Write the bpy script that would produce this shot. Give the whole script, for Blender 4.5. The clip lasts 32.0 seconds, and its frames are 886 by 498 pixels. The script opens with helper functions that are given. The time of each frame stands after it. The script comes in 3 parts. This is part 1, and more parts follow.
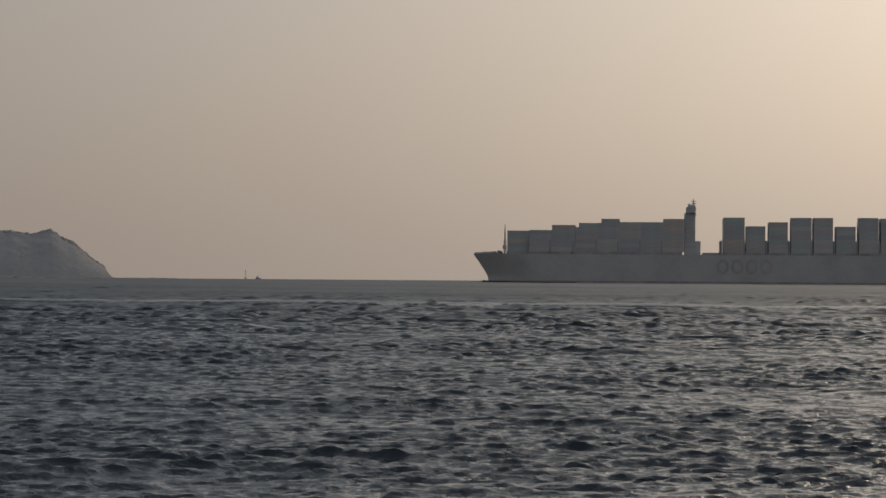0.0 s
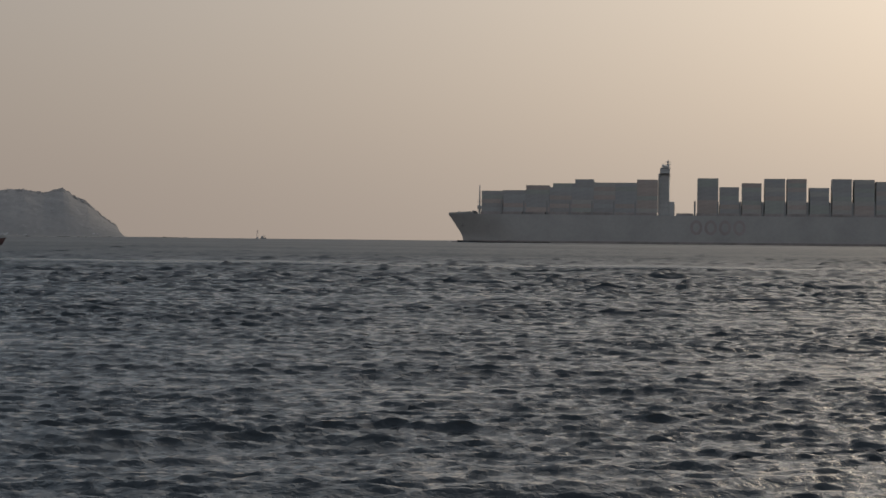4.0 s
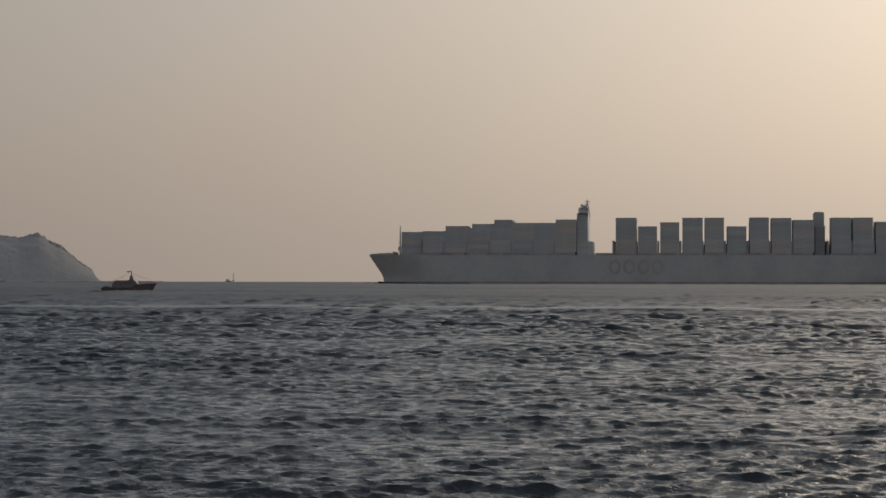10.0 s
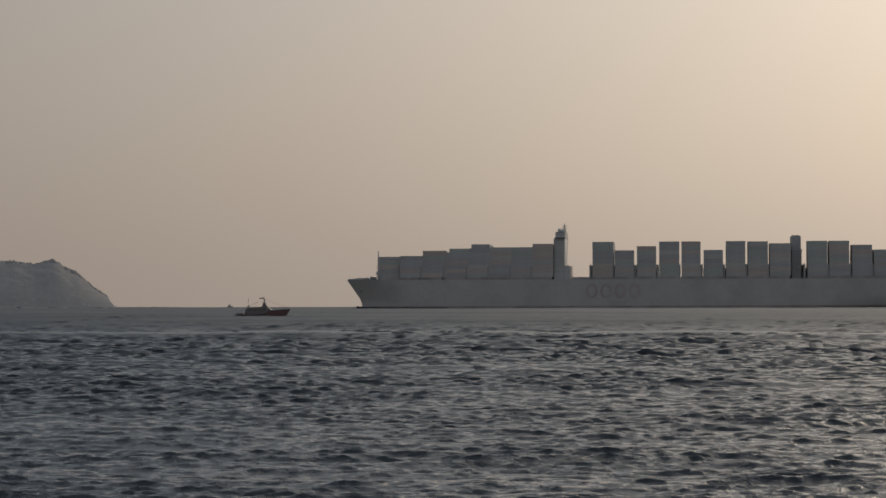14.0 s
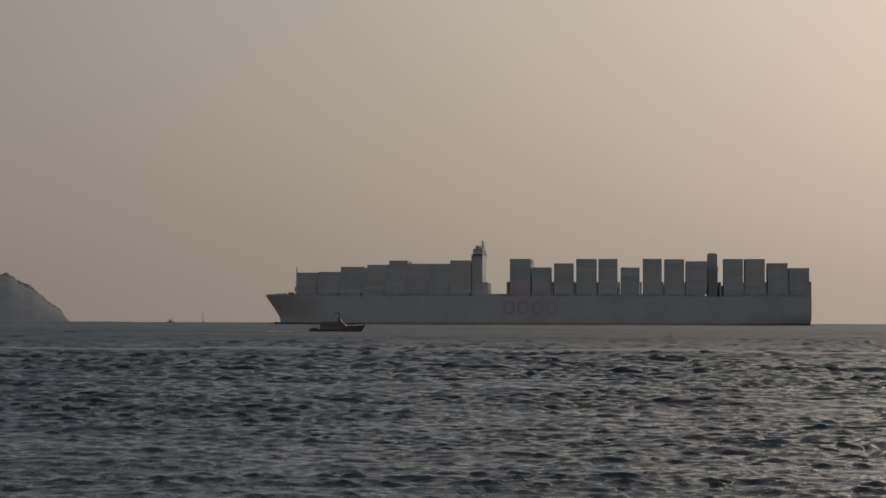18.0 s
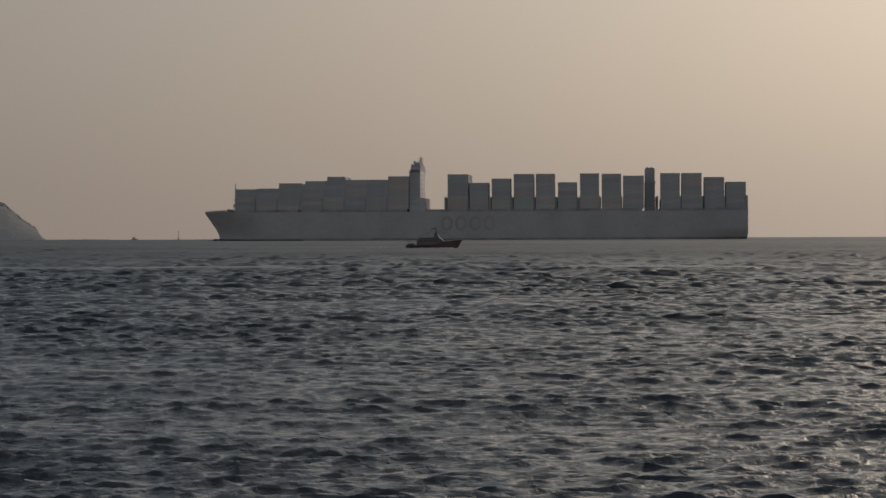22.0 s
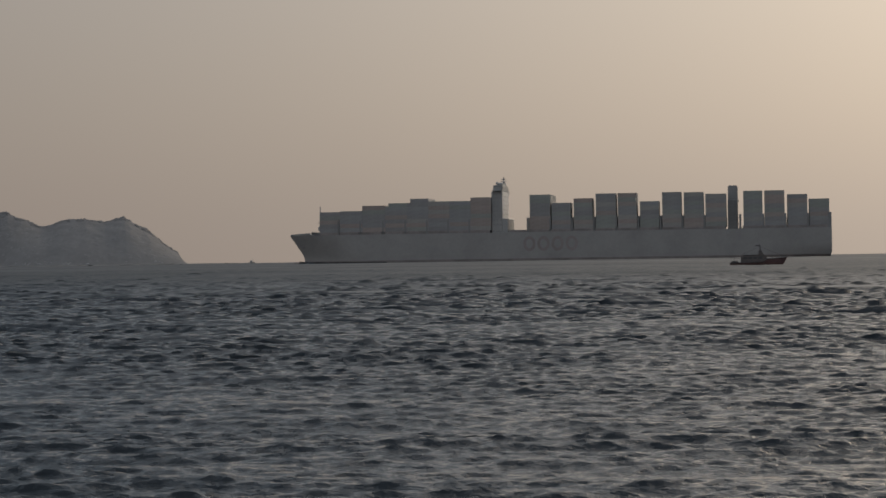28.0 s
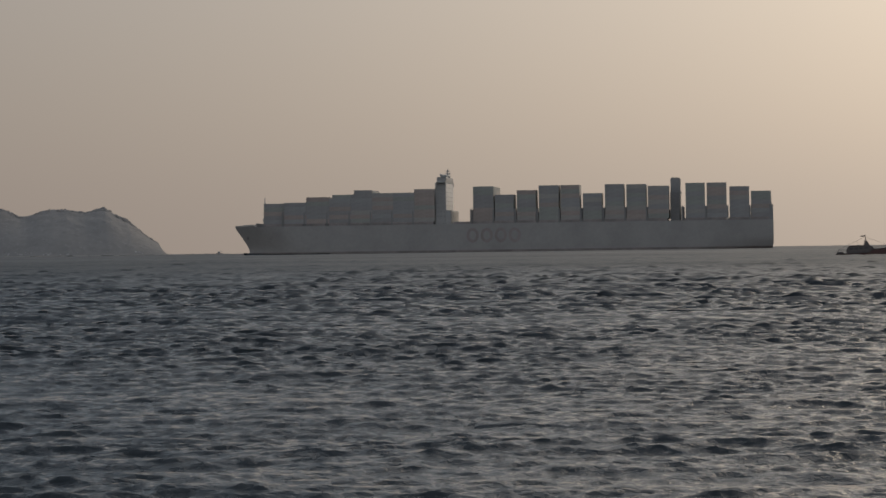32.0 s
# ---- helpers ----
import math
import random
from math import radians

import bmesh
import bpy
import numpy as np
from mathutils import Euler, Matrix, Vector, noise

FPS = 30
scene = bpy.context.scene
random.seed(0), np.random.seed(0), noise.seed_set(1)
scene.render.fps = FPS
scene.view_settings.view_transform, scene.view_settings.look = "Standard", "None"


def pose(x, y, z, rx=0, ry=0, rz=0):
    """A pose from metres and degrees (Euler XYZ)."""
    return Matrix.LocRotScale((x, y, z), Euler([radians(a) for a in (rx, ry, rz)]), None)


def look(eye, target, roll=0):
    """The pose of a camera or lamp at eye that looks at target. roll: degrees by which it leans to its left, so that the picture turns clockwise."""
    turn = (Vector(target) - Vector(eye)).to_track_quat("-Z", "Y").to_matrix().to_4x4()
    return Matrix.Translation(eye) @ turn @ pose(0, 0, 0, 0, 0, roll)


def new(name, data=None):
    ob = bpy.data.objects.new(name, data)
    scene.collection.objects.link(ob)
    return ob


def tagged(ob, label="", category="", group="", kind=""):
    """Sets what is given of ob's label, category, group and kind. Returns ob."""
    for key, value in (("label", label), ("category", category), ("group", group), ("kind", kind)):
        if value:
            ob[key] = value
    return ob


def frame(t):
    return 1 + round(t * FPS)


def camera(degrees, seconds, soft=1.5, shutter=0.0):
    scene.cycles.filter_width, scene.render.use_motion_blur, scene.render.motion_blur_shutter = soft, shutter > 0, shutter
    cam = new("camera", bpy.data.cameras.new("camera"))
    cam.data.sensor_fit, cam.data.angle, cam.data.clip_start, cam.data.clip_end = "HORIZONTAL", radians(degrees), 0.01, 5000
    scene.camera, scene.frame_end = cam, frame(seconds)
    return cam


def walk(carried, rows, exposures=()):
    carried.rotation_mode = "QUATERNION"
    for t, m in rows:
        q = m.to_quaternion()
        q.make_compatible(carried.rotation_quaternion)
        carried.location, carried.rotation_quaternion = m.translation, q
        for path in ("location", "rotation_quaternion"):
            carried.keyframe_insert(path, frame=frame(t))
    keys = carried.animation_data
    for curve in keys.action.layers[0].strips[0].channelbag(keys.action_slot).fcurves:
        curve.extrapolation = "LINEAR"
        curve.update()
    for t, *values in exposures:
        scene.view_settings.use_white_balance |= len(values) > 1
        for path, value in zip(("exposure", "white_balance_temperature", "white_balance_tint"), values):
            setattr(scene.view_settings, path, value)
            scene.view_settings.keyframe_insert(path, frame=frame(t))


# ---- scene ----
# ---- camera: held by hand on the shore, a little over two metres above the water ----
EYE = (0.0, 0.0, 2.15)
cam = camera(21.147, 32.0, soft=1.6)


def aim(yaw, pitch, roll):
    """The camera's pose: degrees to the right of +Y, upwards, and of clockwise roll."""
    return Matrix.Translation(EYE) @ pose(0, 0, 0, 0, 0, -yaw) @ pose(0, 0, 0, 90 + pitch) @ pose(0, 0, 0, 0, 0, roll)


walk(cam, [(t, aim(a, b, c)) for t, a, b, c in (
    (0.0, -6.689, 0.709, 0.406),
    (0.5, -7.056, 0.443, 0.341),
    (1.0, -7.052, 0.245, 0.213),
    (1.5, -6.682, 0.235, 0.248),
    (2.0, -6.696, 0.119, 0.177),
    (2.5, -6.682, -0.013, 0.421),
    (3.0, -6.905, -0.212, 0.542),
    (3.5, -7.019, -0.331, 0.611),
    (5.5, -6.383, 0.465, 0.553),
    (6.0, -6.223, 0.664, 0.634),
    (6.5, -6.327, 0.696, 0.719),
    (7.0, -6.670, 0.638, 0.629),
    (7.5, -6.779, 0.610, 0.460),
    (8.0, -6.705, 0.673, 0.350),
    (8.5, -6.577, 0.830, 0.344),
    (9.0, -6.616, 0.738, 0.227),
    (9.5, -6.569, 0.636, 0.182),
    (10.0, -6.395, 0.750, 0.082),
    (10.5, -6.119, 1.209, -0.208),
    (11.0, -6.095, 1.325, -0.207),
    (11.5, -6.112, 1.289, -0.253),
    (12.0, -5.965, 1.259, -0.162),
    (12.5, -6.049, 1.320, -0.160),
    (13.0, -6.330, 1.304, -0.145),
    (13.5, -6.605, 1.341, -0.170),
    (14.0, -6.751, 1.345, -0.141),
    (14.5, -6.757, 1.364, -0.326),
    (16.5, -6.297, 1.514, 0.071),
    (17.0, -5.889, 2.076, 0.043),
    (17.5, -5.917, 2.011, 0.012),
    (18.0, -5.673, 1.736, 0.160),
    (18.5, -5.154, 1.542, 0.417),
    (19.0, -4.852, 1.217, 0.606),
    (19.5, -4.570, 1.029, 0.462),
    (20.0, -4.576, 0.923, 0.327),
    (20.5, -4.084, 0.616, 0.311),
    (21.0, -4.121, 0.609, 0.158),
    (21.5, -5.068, 0.809, -0.772),
    (22.0, -5.084, -0.300, -0.226),
    (22.5, -5.277, -0.004, -0.351),
    (23.0, -5.383, 0.154, -0.626),
    (23.5, -5.402, 0.512, -0.479),
    (24.0, -5.295, 0.849, -0.468),
    (24.5, -5.414, 0.875, -0.610),
    (25.0, -5.842, 0.739, -0.835),
    (25.5, -6.893, 0.472, -0.799),
    (26.0, -7.159, 0.237, -0.865),
    (26.5, -8.157, 0.301, -0.533),
    (28.5, -8.404, 0.206, -0.910),
    (29.0, -8.208, 0.295, -0.856),
    (29.5, -8.178, 0.132, -0.978),
    (30.0, -8.267, 0.150, -0.902),
    (30.5, -8.083, 0.255, -0.955),
    (31.0, -8.150, 0.138, -0.878),
    (31.5, -8.084, 0.118, -0.878),
    (32.0, -7.972, -0.001, -0.801),
)], [(0.0, 0.06), (2.0, 0.12), (3.0, 0.2), (4.0, 0.16), (6.0, 0.09), (10.0, 0.13), (13.0, 0.09), (16.5, 0.06), (17.0, 0.05), (18.0, -0.28), (20.0, -0.2), (22.0, -0.17), (23.0, -0.19), (24.0, -0.13), (26.0, -0.02), (29.0, 0.02), (32.0, 0.08)])

# ---- light: low sun in haze, up and to the right of the view ----
SUN_AZ, SUN_EL = 24.0, 25.0
sun_dir = Vector((math.sin(radians(SUN_AZ)) * math.cos(radians(SUN_EL)),
                  math.cos(radians(SUN_AZ)) * math.cos(radians(SUN_EL)), math.sin(radians(SUN_EL))))
world = bpy.data.worlds.new("hazy_sky")
scene.world = world
world.use_nodes = True
wn, wl = world.node_tree.nodes, world.node_tree.links
wn.clear()


def wnode(kind, **values):
    n = wn.new(kind)
    for key, value in values.items():
        n.inputs[int(key[1:])].default_value = value
    return n


def wmath(op, a, b=None):
    n = wn.new("ShaderNodeMath")
    n.operation = op
    for k, v in enumerate((a, b)):
        if v is None:
            continue
        if isinstance(v, (int, float)):
            n.inputs[k].default_value = v
        else:
            wl.new(v, n.inputs[k])
    return n.outputs[0]


nishita = wn.new("ShaderNodeTexSky")
nishita.sky_type, nishita.sun_disc = "NISHITA", False
nishita.sun_elevation, nishita.sun_rotation = radians(SUN_EL), radians(SUN_AZ)
nishita.air_density, nishita.dust_density, nishita.ozone_density = 1.0, 6.0, 1.0
bg_sky = wnode("ShaderNodeBackground", i1=0.012)
wl.new(nishita.outputs[0], bg_sky.inputs[0])

# the haze: greyer and cooler overhead, warm towards the horizon and round the sun
coord = wn.new("ShaderNodeTexCoord")
sep = wn.new("ShaderNodeSeparateXYZ")
wl.new(coord.outputs["Generated"], sep.inputs[0])
dot = wn.new("ShaderNodeVectorMath")
dot.operation = "DOT_PRODUCT"
dot.inputs[1].default_value = sun_dir
wl.new(coord.outputs["Generated"], dot.inputs[0])
toward = wmath("MAXIMUM", dot.outputs["Value"], 0.0)
ramp = wn.new("ShaderNodeValToRGB")
ramp.color_ramp.elements[0].position, ramp.color_ramp.elements[0].color = 0.0, (0.370, 0.310, 0.270, 1)
ramp.color_ramp.elements[1].position, ramp.color_ramp.elements[1].color = 1.0, (0.325, 0.385, 0.45, 1)
mid = ramp.color_ramp.elements.new(0.16)
mid.color = (0.346, 0.319, 0.299, 1)
cool = ramp.color_ramp.elements.new(0.20)
cool.color = (0.286, 0.308, 0.338, 1)
high = ramp.color_ramp.elements.new(0.27)
high.color = (0.232, 0.300, 0.366, 1)
wl.new(wmath("MAXIMUM", sep.outputs[2], 0.0), ramp.inputs[0])
bg_haze = wnode("ShaderNodeBackground")
# haze also throws light back, opposite the sun
away = wmath("MAXIMUM", wmath("MULTIPLY", dot.outputs["Value"], -1.0), 0.0)
even = wmath("ADD", wmath("MULTIPLY", wmath("POWER", toward, 3.0), 0.45), 0.60)
wl.new(even, bg_haze.inputs[1])
bg_back = wnode("ShaderNodeBackground", i0=(0.385, 0.355, 0.33, 1))
wl.new(wmath("MULTIPLY", away, 0.74), bg_back.inputs[1])
wl.new(ramp.outputs[0], bg_haze.inputs[0])
bg_glow = wnode("ShaderNodeBackground", i0=(1.0, 0.81, 0.605, 1))
wl.new(wmath("MULTIPLY", wmath("POWER", toward, 10.0), 0.70), bg_glow.inputs[1])
add1, add2, add3 = (wn.new("ShaderNodeAddShader") for _ in range(3))
out = wn.new("ShaderNodeOutputWorld")
wl.new(bg_sky.outputs[0], add1.inputs[0])
wl.new(bg_haze.outputs[0], add1.inputs[1])
wl.new(add1.outputs[0], add2.inputs[0])
wl.new(bg_glow.outputs[0], add2.inputs[1])
wl.new(add2.outputs[0], add3.inputs[0])
wl.new(bg_back.outputs[0], add3.inputs[1])
wl.new(add3.outputs[0], out.inputs[0])

sun = new("sun", bpy.data.lights.new("sun", "SUN"))
sun.data.energy, sun.data.angle, sun.data.color = 0.5, radians(20.0), (1.0, 0.84, 0.64)
sun.matrix_world = look(sun_dir * 100, (0, 0, 0))


# ---- materials ----
def material(name, base, rough=0.6, metal=0.0, vary=0.15, scale=1.0, stain=0.0, stain_scale=0.1, bump=0.0, per="", ior=1.45):
    """A paint or stone: base colour, fine grain, large stains, and a change from piece to piece."""
    m = bpy.data.materials.new(name)
    m.use_nodes = True
    n, l = m.node_tree.nodes, m.node_tree.links
    b = n["Principled BSDF"]
    b.inputs["Roughness"].default_value, b.inputs["Metallic"].default_value = rough, metal
    b.inputs["IOR"].default_value = ior
    tc = n.new("ShaderNodeTexCoord")
    fine, big = n.new("ShaderNodeTexNoise"), n.new("ShaderNodeTexNoise")
    fine.inputs["Scale"].default_value, big.inputs["Scale"].default_value = scale, stain_scale
    fine.inputs["Detail"].default_value = big.inputs["Detail"].default_value = 5
    for t in (fine, big):
        l.new(tc.outputs["Object"], t.inputs["Vector"])
    hsv = n.new("ShaderNodeHueSaturation")
    hsv.inputs["Color"].default_value = (*base, 1)
    mr = n.new("ShaderNodeMapRange")
    mr.inputs["From Min"].default_value, mr.inputs["From Max"].default_value = 0.25, 0.75
    mr.inputs["To Min"].default_value, mr.inputs["To Max"].default_value = 1 - vary, 1 + vary
    l.new(fine.outputs[0], mr.inputs["Value"])
    value = mr.outputs[0]
    if stain:
        ms = n.new("ShaderNodeMapRange")
        ms.inputs["From Min"].default_value, ms.inputs["From Max"].default_value = 0.35, 0.65
        ms.inputs["To Min"].default_value, ms.inputs["To Max"].default_value = 1 - stain, 1 + stain * 0.5
        l.new(big.outputs[0], ms.inputs["Value"])
        mul = n.new("ShaderNodeMath")
        mul.operation = "MULTIPLY"
        l.new(value, mul.inputs[0]), l.new(ms.outputs[0], mul.inputs[1])
        value = mul.outputs[0]
    if per:
        rnd = n.new("ShaderNodeObjectInfo").outputs["Random"] if per == "object" else n.new("ShaderNodeNewGeometry").outputs["Random Per Island"]
        mp = n.new("ShaderNodeMapRange")
        mp.inputs["To Min"].default_value, mp.inputs["To Max"].default_value = 0.95, 1.05
        l.new(rnd, mp.inputs["Value"])
        mul = n.new("ShaderNodeMath")
        mul.operation = "MULTIPLY"
        l.new(value, mul.inputs[0]), l.new(mp.outputs[0], mul.inputs[1])
        value = mul.outputs[0]
    l.new(value, hsv.inputs["Value"])
    l.new(hsv.outputs[0], b.inputs["Base Color"])
    if bump:
        bp = n.new("ShaderNodeBump")
        bp.inputs["Strength"].default_value = bump
        l.new(fine.outputs[0], bp.inputs["Height"]), l.new(bp.outputs[0], b.inputs["Normal"])
    return m


def palette(name, colours, rough=0.55):
    """Container paint that differs from island to island."""
    m = material(name, (0.1, 0.1, 0.1), rough)
    n, l = m.node_tree.nodes, m.node_tree.links
    r = n.new("ShaderNodeValToRGB")
    r.color_ramp.interpolation = "CONSTANT"
    while len(r.color_ramp.elements) < len(colours):
        r.color_ramp.elements.new(0.5)
    for k, (e, c) in enumerate(zip(r.color_ramp.elements, colours)):
        e.position, e.color = k / len(colours), (*c, 1)
    l.new(n.new("ShaderNodeNewGeometry").outputs["Random Per Island"], r.inputs[0])
    l.new(r.outputs[0], next(q for q in n if q.type == "HUE_SAT").inputs["Color"])
    return m


def water_material():
    m = bpy.data.materials.new("sea_water")
    m.use_nodes = True
    n, l = m.node_tree.nodes, m.node_tree.links
    b = n["Principled BSDF"]
    b.inputs["Base Color"].default_value = (0.0205, 0.0255, 0.031, 1)
    b.inputs["Roughness"].default_value, b.inputs["IOR"].default_value = 0.16, 1.333
    tc = n.new("ShaderNodeTexCoord")
    # ripples too small to be modelled far out widen the gloss there
    sp = n.new("ShaderNodeSeparateXYZ")
    far = n.new("ShaderNodeMapRange")
    for key, v in zip(("From Min", "From Max", "To Min", "To Max"), (20.0, 300.0, 0.08, 0.52)):
        far.inputs[key].default_value = v
    l.new(tc.outputs["Object"], sp.inputs[0]), l.new(sp.outputs[1], far.inputs["Value"]), None
    slick, stretch = n.new("ShaderNodeTexNoise"), n.new("ShaderNodeMapping")
    stretch.inputs["Scale"].default_value = (0.006, 0.006, 1.0)
    slick.inputs["Scale"].default_value, slick.inputs["Detail"].default_value = 1.0, 4
    gain, mul = n.new("ShaderNodeMapRange"), n.new("ShaderNodeMath")
    for key, v in zip(("From Min", "From Max", "To Min", "To Max"), (0.3, 0.7, 0.85, 1.12)):
        gain.inputs[key].default_value = v
    mul.operation = "MULTIPLY"
    l.new(tc.outputs["Object"], stretch.inputs[0]), l.new(stretch.outputs[0], slick.inputs["Vector"]), l.new(slick.outputs[0], gain.inputs["Value"])
    l.new(far.outputs[0], mul.inputs[0]), l.new(gain.outputs[0], mul.inputs[1]), l.new(mul.outputs[0], b.inputs["Roughness"])
    # steep ripples out there also turn away from the sky part of the time
    level = n.new("ShaderNodeMapRange")
    for key, v in zip(("From Min", "From Max", "To Min", "To Max"), (20.0, 200.0, 0.49, 0.45)):
        level.inputs[key].default_value = v
    l.new(sp.outputs[1], level.inputs["Value"]), l.new(level.outputs[0], b.inputs["Specular IOR Level"])
    last = None
    # fine ripples; stronger where the waves themselves are too far off to be modelled
    chop = n.new("ShaderNodeMapRange")
    for key, v in zip(("From Min", "From Max", "To Min", "To Max"), (16.0, 90.0, 0.5, 0.5)):
        chop.inputs[key].default_value = v
    l.new(sp.outputs[1], chop.inputs["Value"])
    for scale, dist, stretch in ((17.0, 0.035, 1.2), (5.5, 0.09, 1.15)):
        mp = n.new("ShaderNodeMapping")
        mp.inputs["Scale"].default_value = (1.0, stretch, 1.0)
        mp.inputs["Rotation"].default_value = (0, 0, 0.3)
        nz = n.new("ShaderNodeTexNoise")
        nz.inputs["Scale"].default_value, nz.inputs["Detail"].default_value = scale, 4
        bp = n.new("ShaderNodeBump")
        bp.inputs["Distance"].default_value = dist
        l.new(chop.outputs[0], bp.inputs["Strength"])
        l.new(tc.outputs["Object"], mp.inputs[0]), l.new(mp.outputs[0], nz.inputs["Vector"]), l.new(nz.outputs[0], bp.inputs["Height"])
        if last:
            l.new(last.outputs[0], bp.inputs["Normal"])
        last = bp
    l.new(last.outputs[0], b.inputs["Normal"])
    return m


water = water_material()
# ship paints lifted to pale grey; haze is put into these base colours
hull_paint = material("hazed_hull_paint", (0.374, 0.362, 0.352), 0.75, vary=0.05, scale=0.6, stain=0.09, stain_scale=0.06)
# lettering red pulled close to the hull's grey to carry the haze
mark_paint = material("hazed_red_lettering_paint", (0.346, 0.302, 0.295), 0.75, vary=0.05, scale=0.6, stain=0.1)
boot_paint = material("hazed_red_brown_bottom_paint", (0.27, 0.235, 0.23), 0.6, scale=0.6, stain=0.2)
# one white twice: greyed for shaded sides, bright for the sunlit wall
white_paint = material("shaded_white_paint", (0.42, 0.415, 0.41), 0.5, vary=0.06, scale=0.8, stain=0.15)
bright_paint = material("sunlit_white_paint", (0.78, 0.77, 0.75), 0.4, vary=0.04, scale=0.8, stain=0.06)
steel = material("hazed_grey_steel", (0.30, 0.295, 0.295), 0.6, vary=0.08, scale=0.8, stain=0.12)
deck_paint = material("hazed_red_brown_deck_paint", (0.35, 0.31, 0.30), 0.7, scale=0.7, stain=0.2)
# panes coloured near the tower's tone, as if seen through haze
glass_pale = material("haze_paled_window_glass", (0.33, 0.33, 0.33), 0.3, vary=0.05)
# container colours washed out towards grey, with the haze painted in
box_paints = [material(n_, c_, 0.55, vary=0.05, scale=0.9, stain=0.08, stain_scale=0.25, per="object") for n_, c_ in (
    ("hazed_oxide_red_container_paint", (0.401, 0.336, 0.309)), ("hazed_blue_container_paint", (0.337, 0.336, 0.340)), ("hazed_grey_container_paint", (0.380, 0.362, 0.345)), ("hazed_green_container_paint", (0.337, 0.347, 0.324)), ("hazed_brown_container_paint", (0.385, 0.331, 0.304)), ("hazed_dark_blue_container_paint", (0.321, 0.315, 0.314)))]
mixed_paint = palette("hazed_mixed_container_paint", ((0.401, 0.336, 0.309), (0.337, 0.336, 0.340), (0.380, 0.362, 0.345), (0.337, 0.347, 0.324), (0.385, 0.331, 0.304), (0.321, 0.315, 0.314)))
foam = material("white_sea_foam", (0.62, 0.63, 0.62), 0.9, vary=0.2, scale=1.5)
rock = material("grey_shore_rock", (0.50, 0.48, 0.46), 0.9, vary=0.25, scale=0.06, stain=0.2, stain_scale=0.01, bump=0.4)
# ground and leaves paled for distance haze, leaves more to offset shaded sides
scrub = material("hazed_scrub_and_grass", (0.25, 0.234, 0.226), 0.95, vary=0.06, scale=0.08, stain=0.08, stain_scale=0.012, bump=0.04)
leaf = material("hazed_tree_leaves", (0.272, 0.254, 0.245), 0.95, vary=0.10, scale=0.3, per="island")


# ---- mesh helpers ----
def box(bm, x0, x1, y0, y1, z0, z1, bevel=0.0):
    vs = [bm.verts.new((x, y, z)) for x in (x0, x1) for y in (y0, y1) for z in (z0, z1)]
    for f in ((0, 1, 3, 2), (4, 6, 7, 5), (0, 4, 5, 1), (2, 3, 7, 6), (0, 2, 6, 4), (1, 5, 7, 3)):
        bm.faces.new([vs[k] for k in f])
    if bevel:
        bmesh.ops.bevel(bm, geom=[e for e in bm.edges if all(v in vs for v in e.verts)], offset=bevel, segments=1, affect="EDGES")


def tube(bm, a, b, r0, r1=None, seg=8):
    """A round bar from a to b, tapering from r0 to r1."""
    a, b = Vector(a), Vector(b)
    r1 = r0 if r1 is None else r1
    q = (b - a).to_track_quat("Z", "Y").to_matrix()
    rings = []
    for p, r in ((a, r0), (b, r1)):
        rings.append([bm.verts.new(p + q @ Vector((r * math.cos(k * math.tau / seg), r * math.sin(k * math.tau / seg), 0))) for k in range(seg)])
    for k in range(seg):
        bm.faces.new((rings[0][k], rings[0][(k + 1) % seg], rings[1][(k + 1) % seg], rings[1][k]))
    bm.faces.new(rings[0][::-1]), bm.faces.new(rings[1])


def prism(bm, outline, y0, y1):
    """An outline in x and z, drawn out from y0 to y1."""
    a = [bm.verts.new((x, y0, z)) for x, z in outline]
    b = [bm.verts.new((x, y1, z)) for x, z in outline]
    bm.faces.new(a), bm.faces.new(b[::-1])
    for k in range(len(a)):
        j = (k + 1) % len(a)
        bm.faces.new((a[j], a[k], b[k], b[j]))


def mesh_of(name, bm, mat, smooth=False):
    bmesh.ops.recalc_face_normals(bm, faces=bm.faces)
    me = bpy.data.meshes.new(name)
    bm.to_mesh(me)
    bm.free()
    me.materials.append(mat)
    if smooth:
        me.shade_smooth()
        me.set_sharp_from_angle(angle=radians(38.0))
    return me


def part(name, bm, mat, parent, label="", smooth=False):
    ob = new(name, mesh_of(name, bm, mat, smooth) if isinstance(bm, bmesh.types.BMesh) else bm)
    ob.parent = parent
    return tagged(ob, label)


def empty(name, label, category, m=Matrix(), group=""):
    ob = new(name)
    ob.matrix_world = m
    return tagged(ob, label, category, group)


def lerp(table, x):
    xs, ys = zip(*table)
    return float(np.interp(x, xs, ys))


EARTH = 6.37e6  # the sea falls away with the curve of the earth


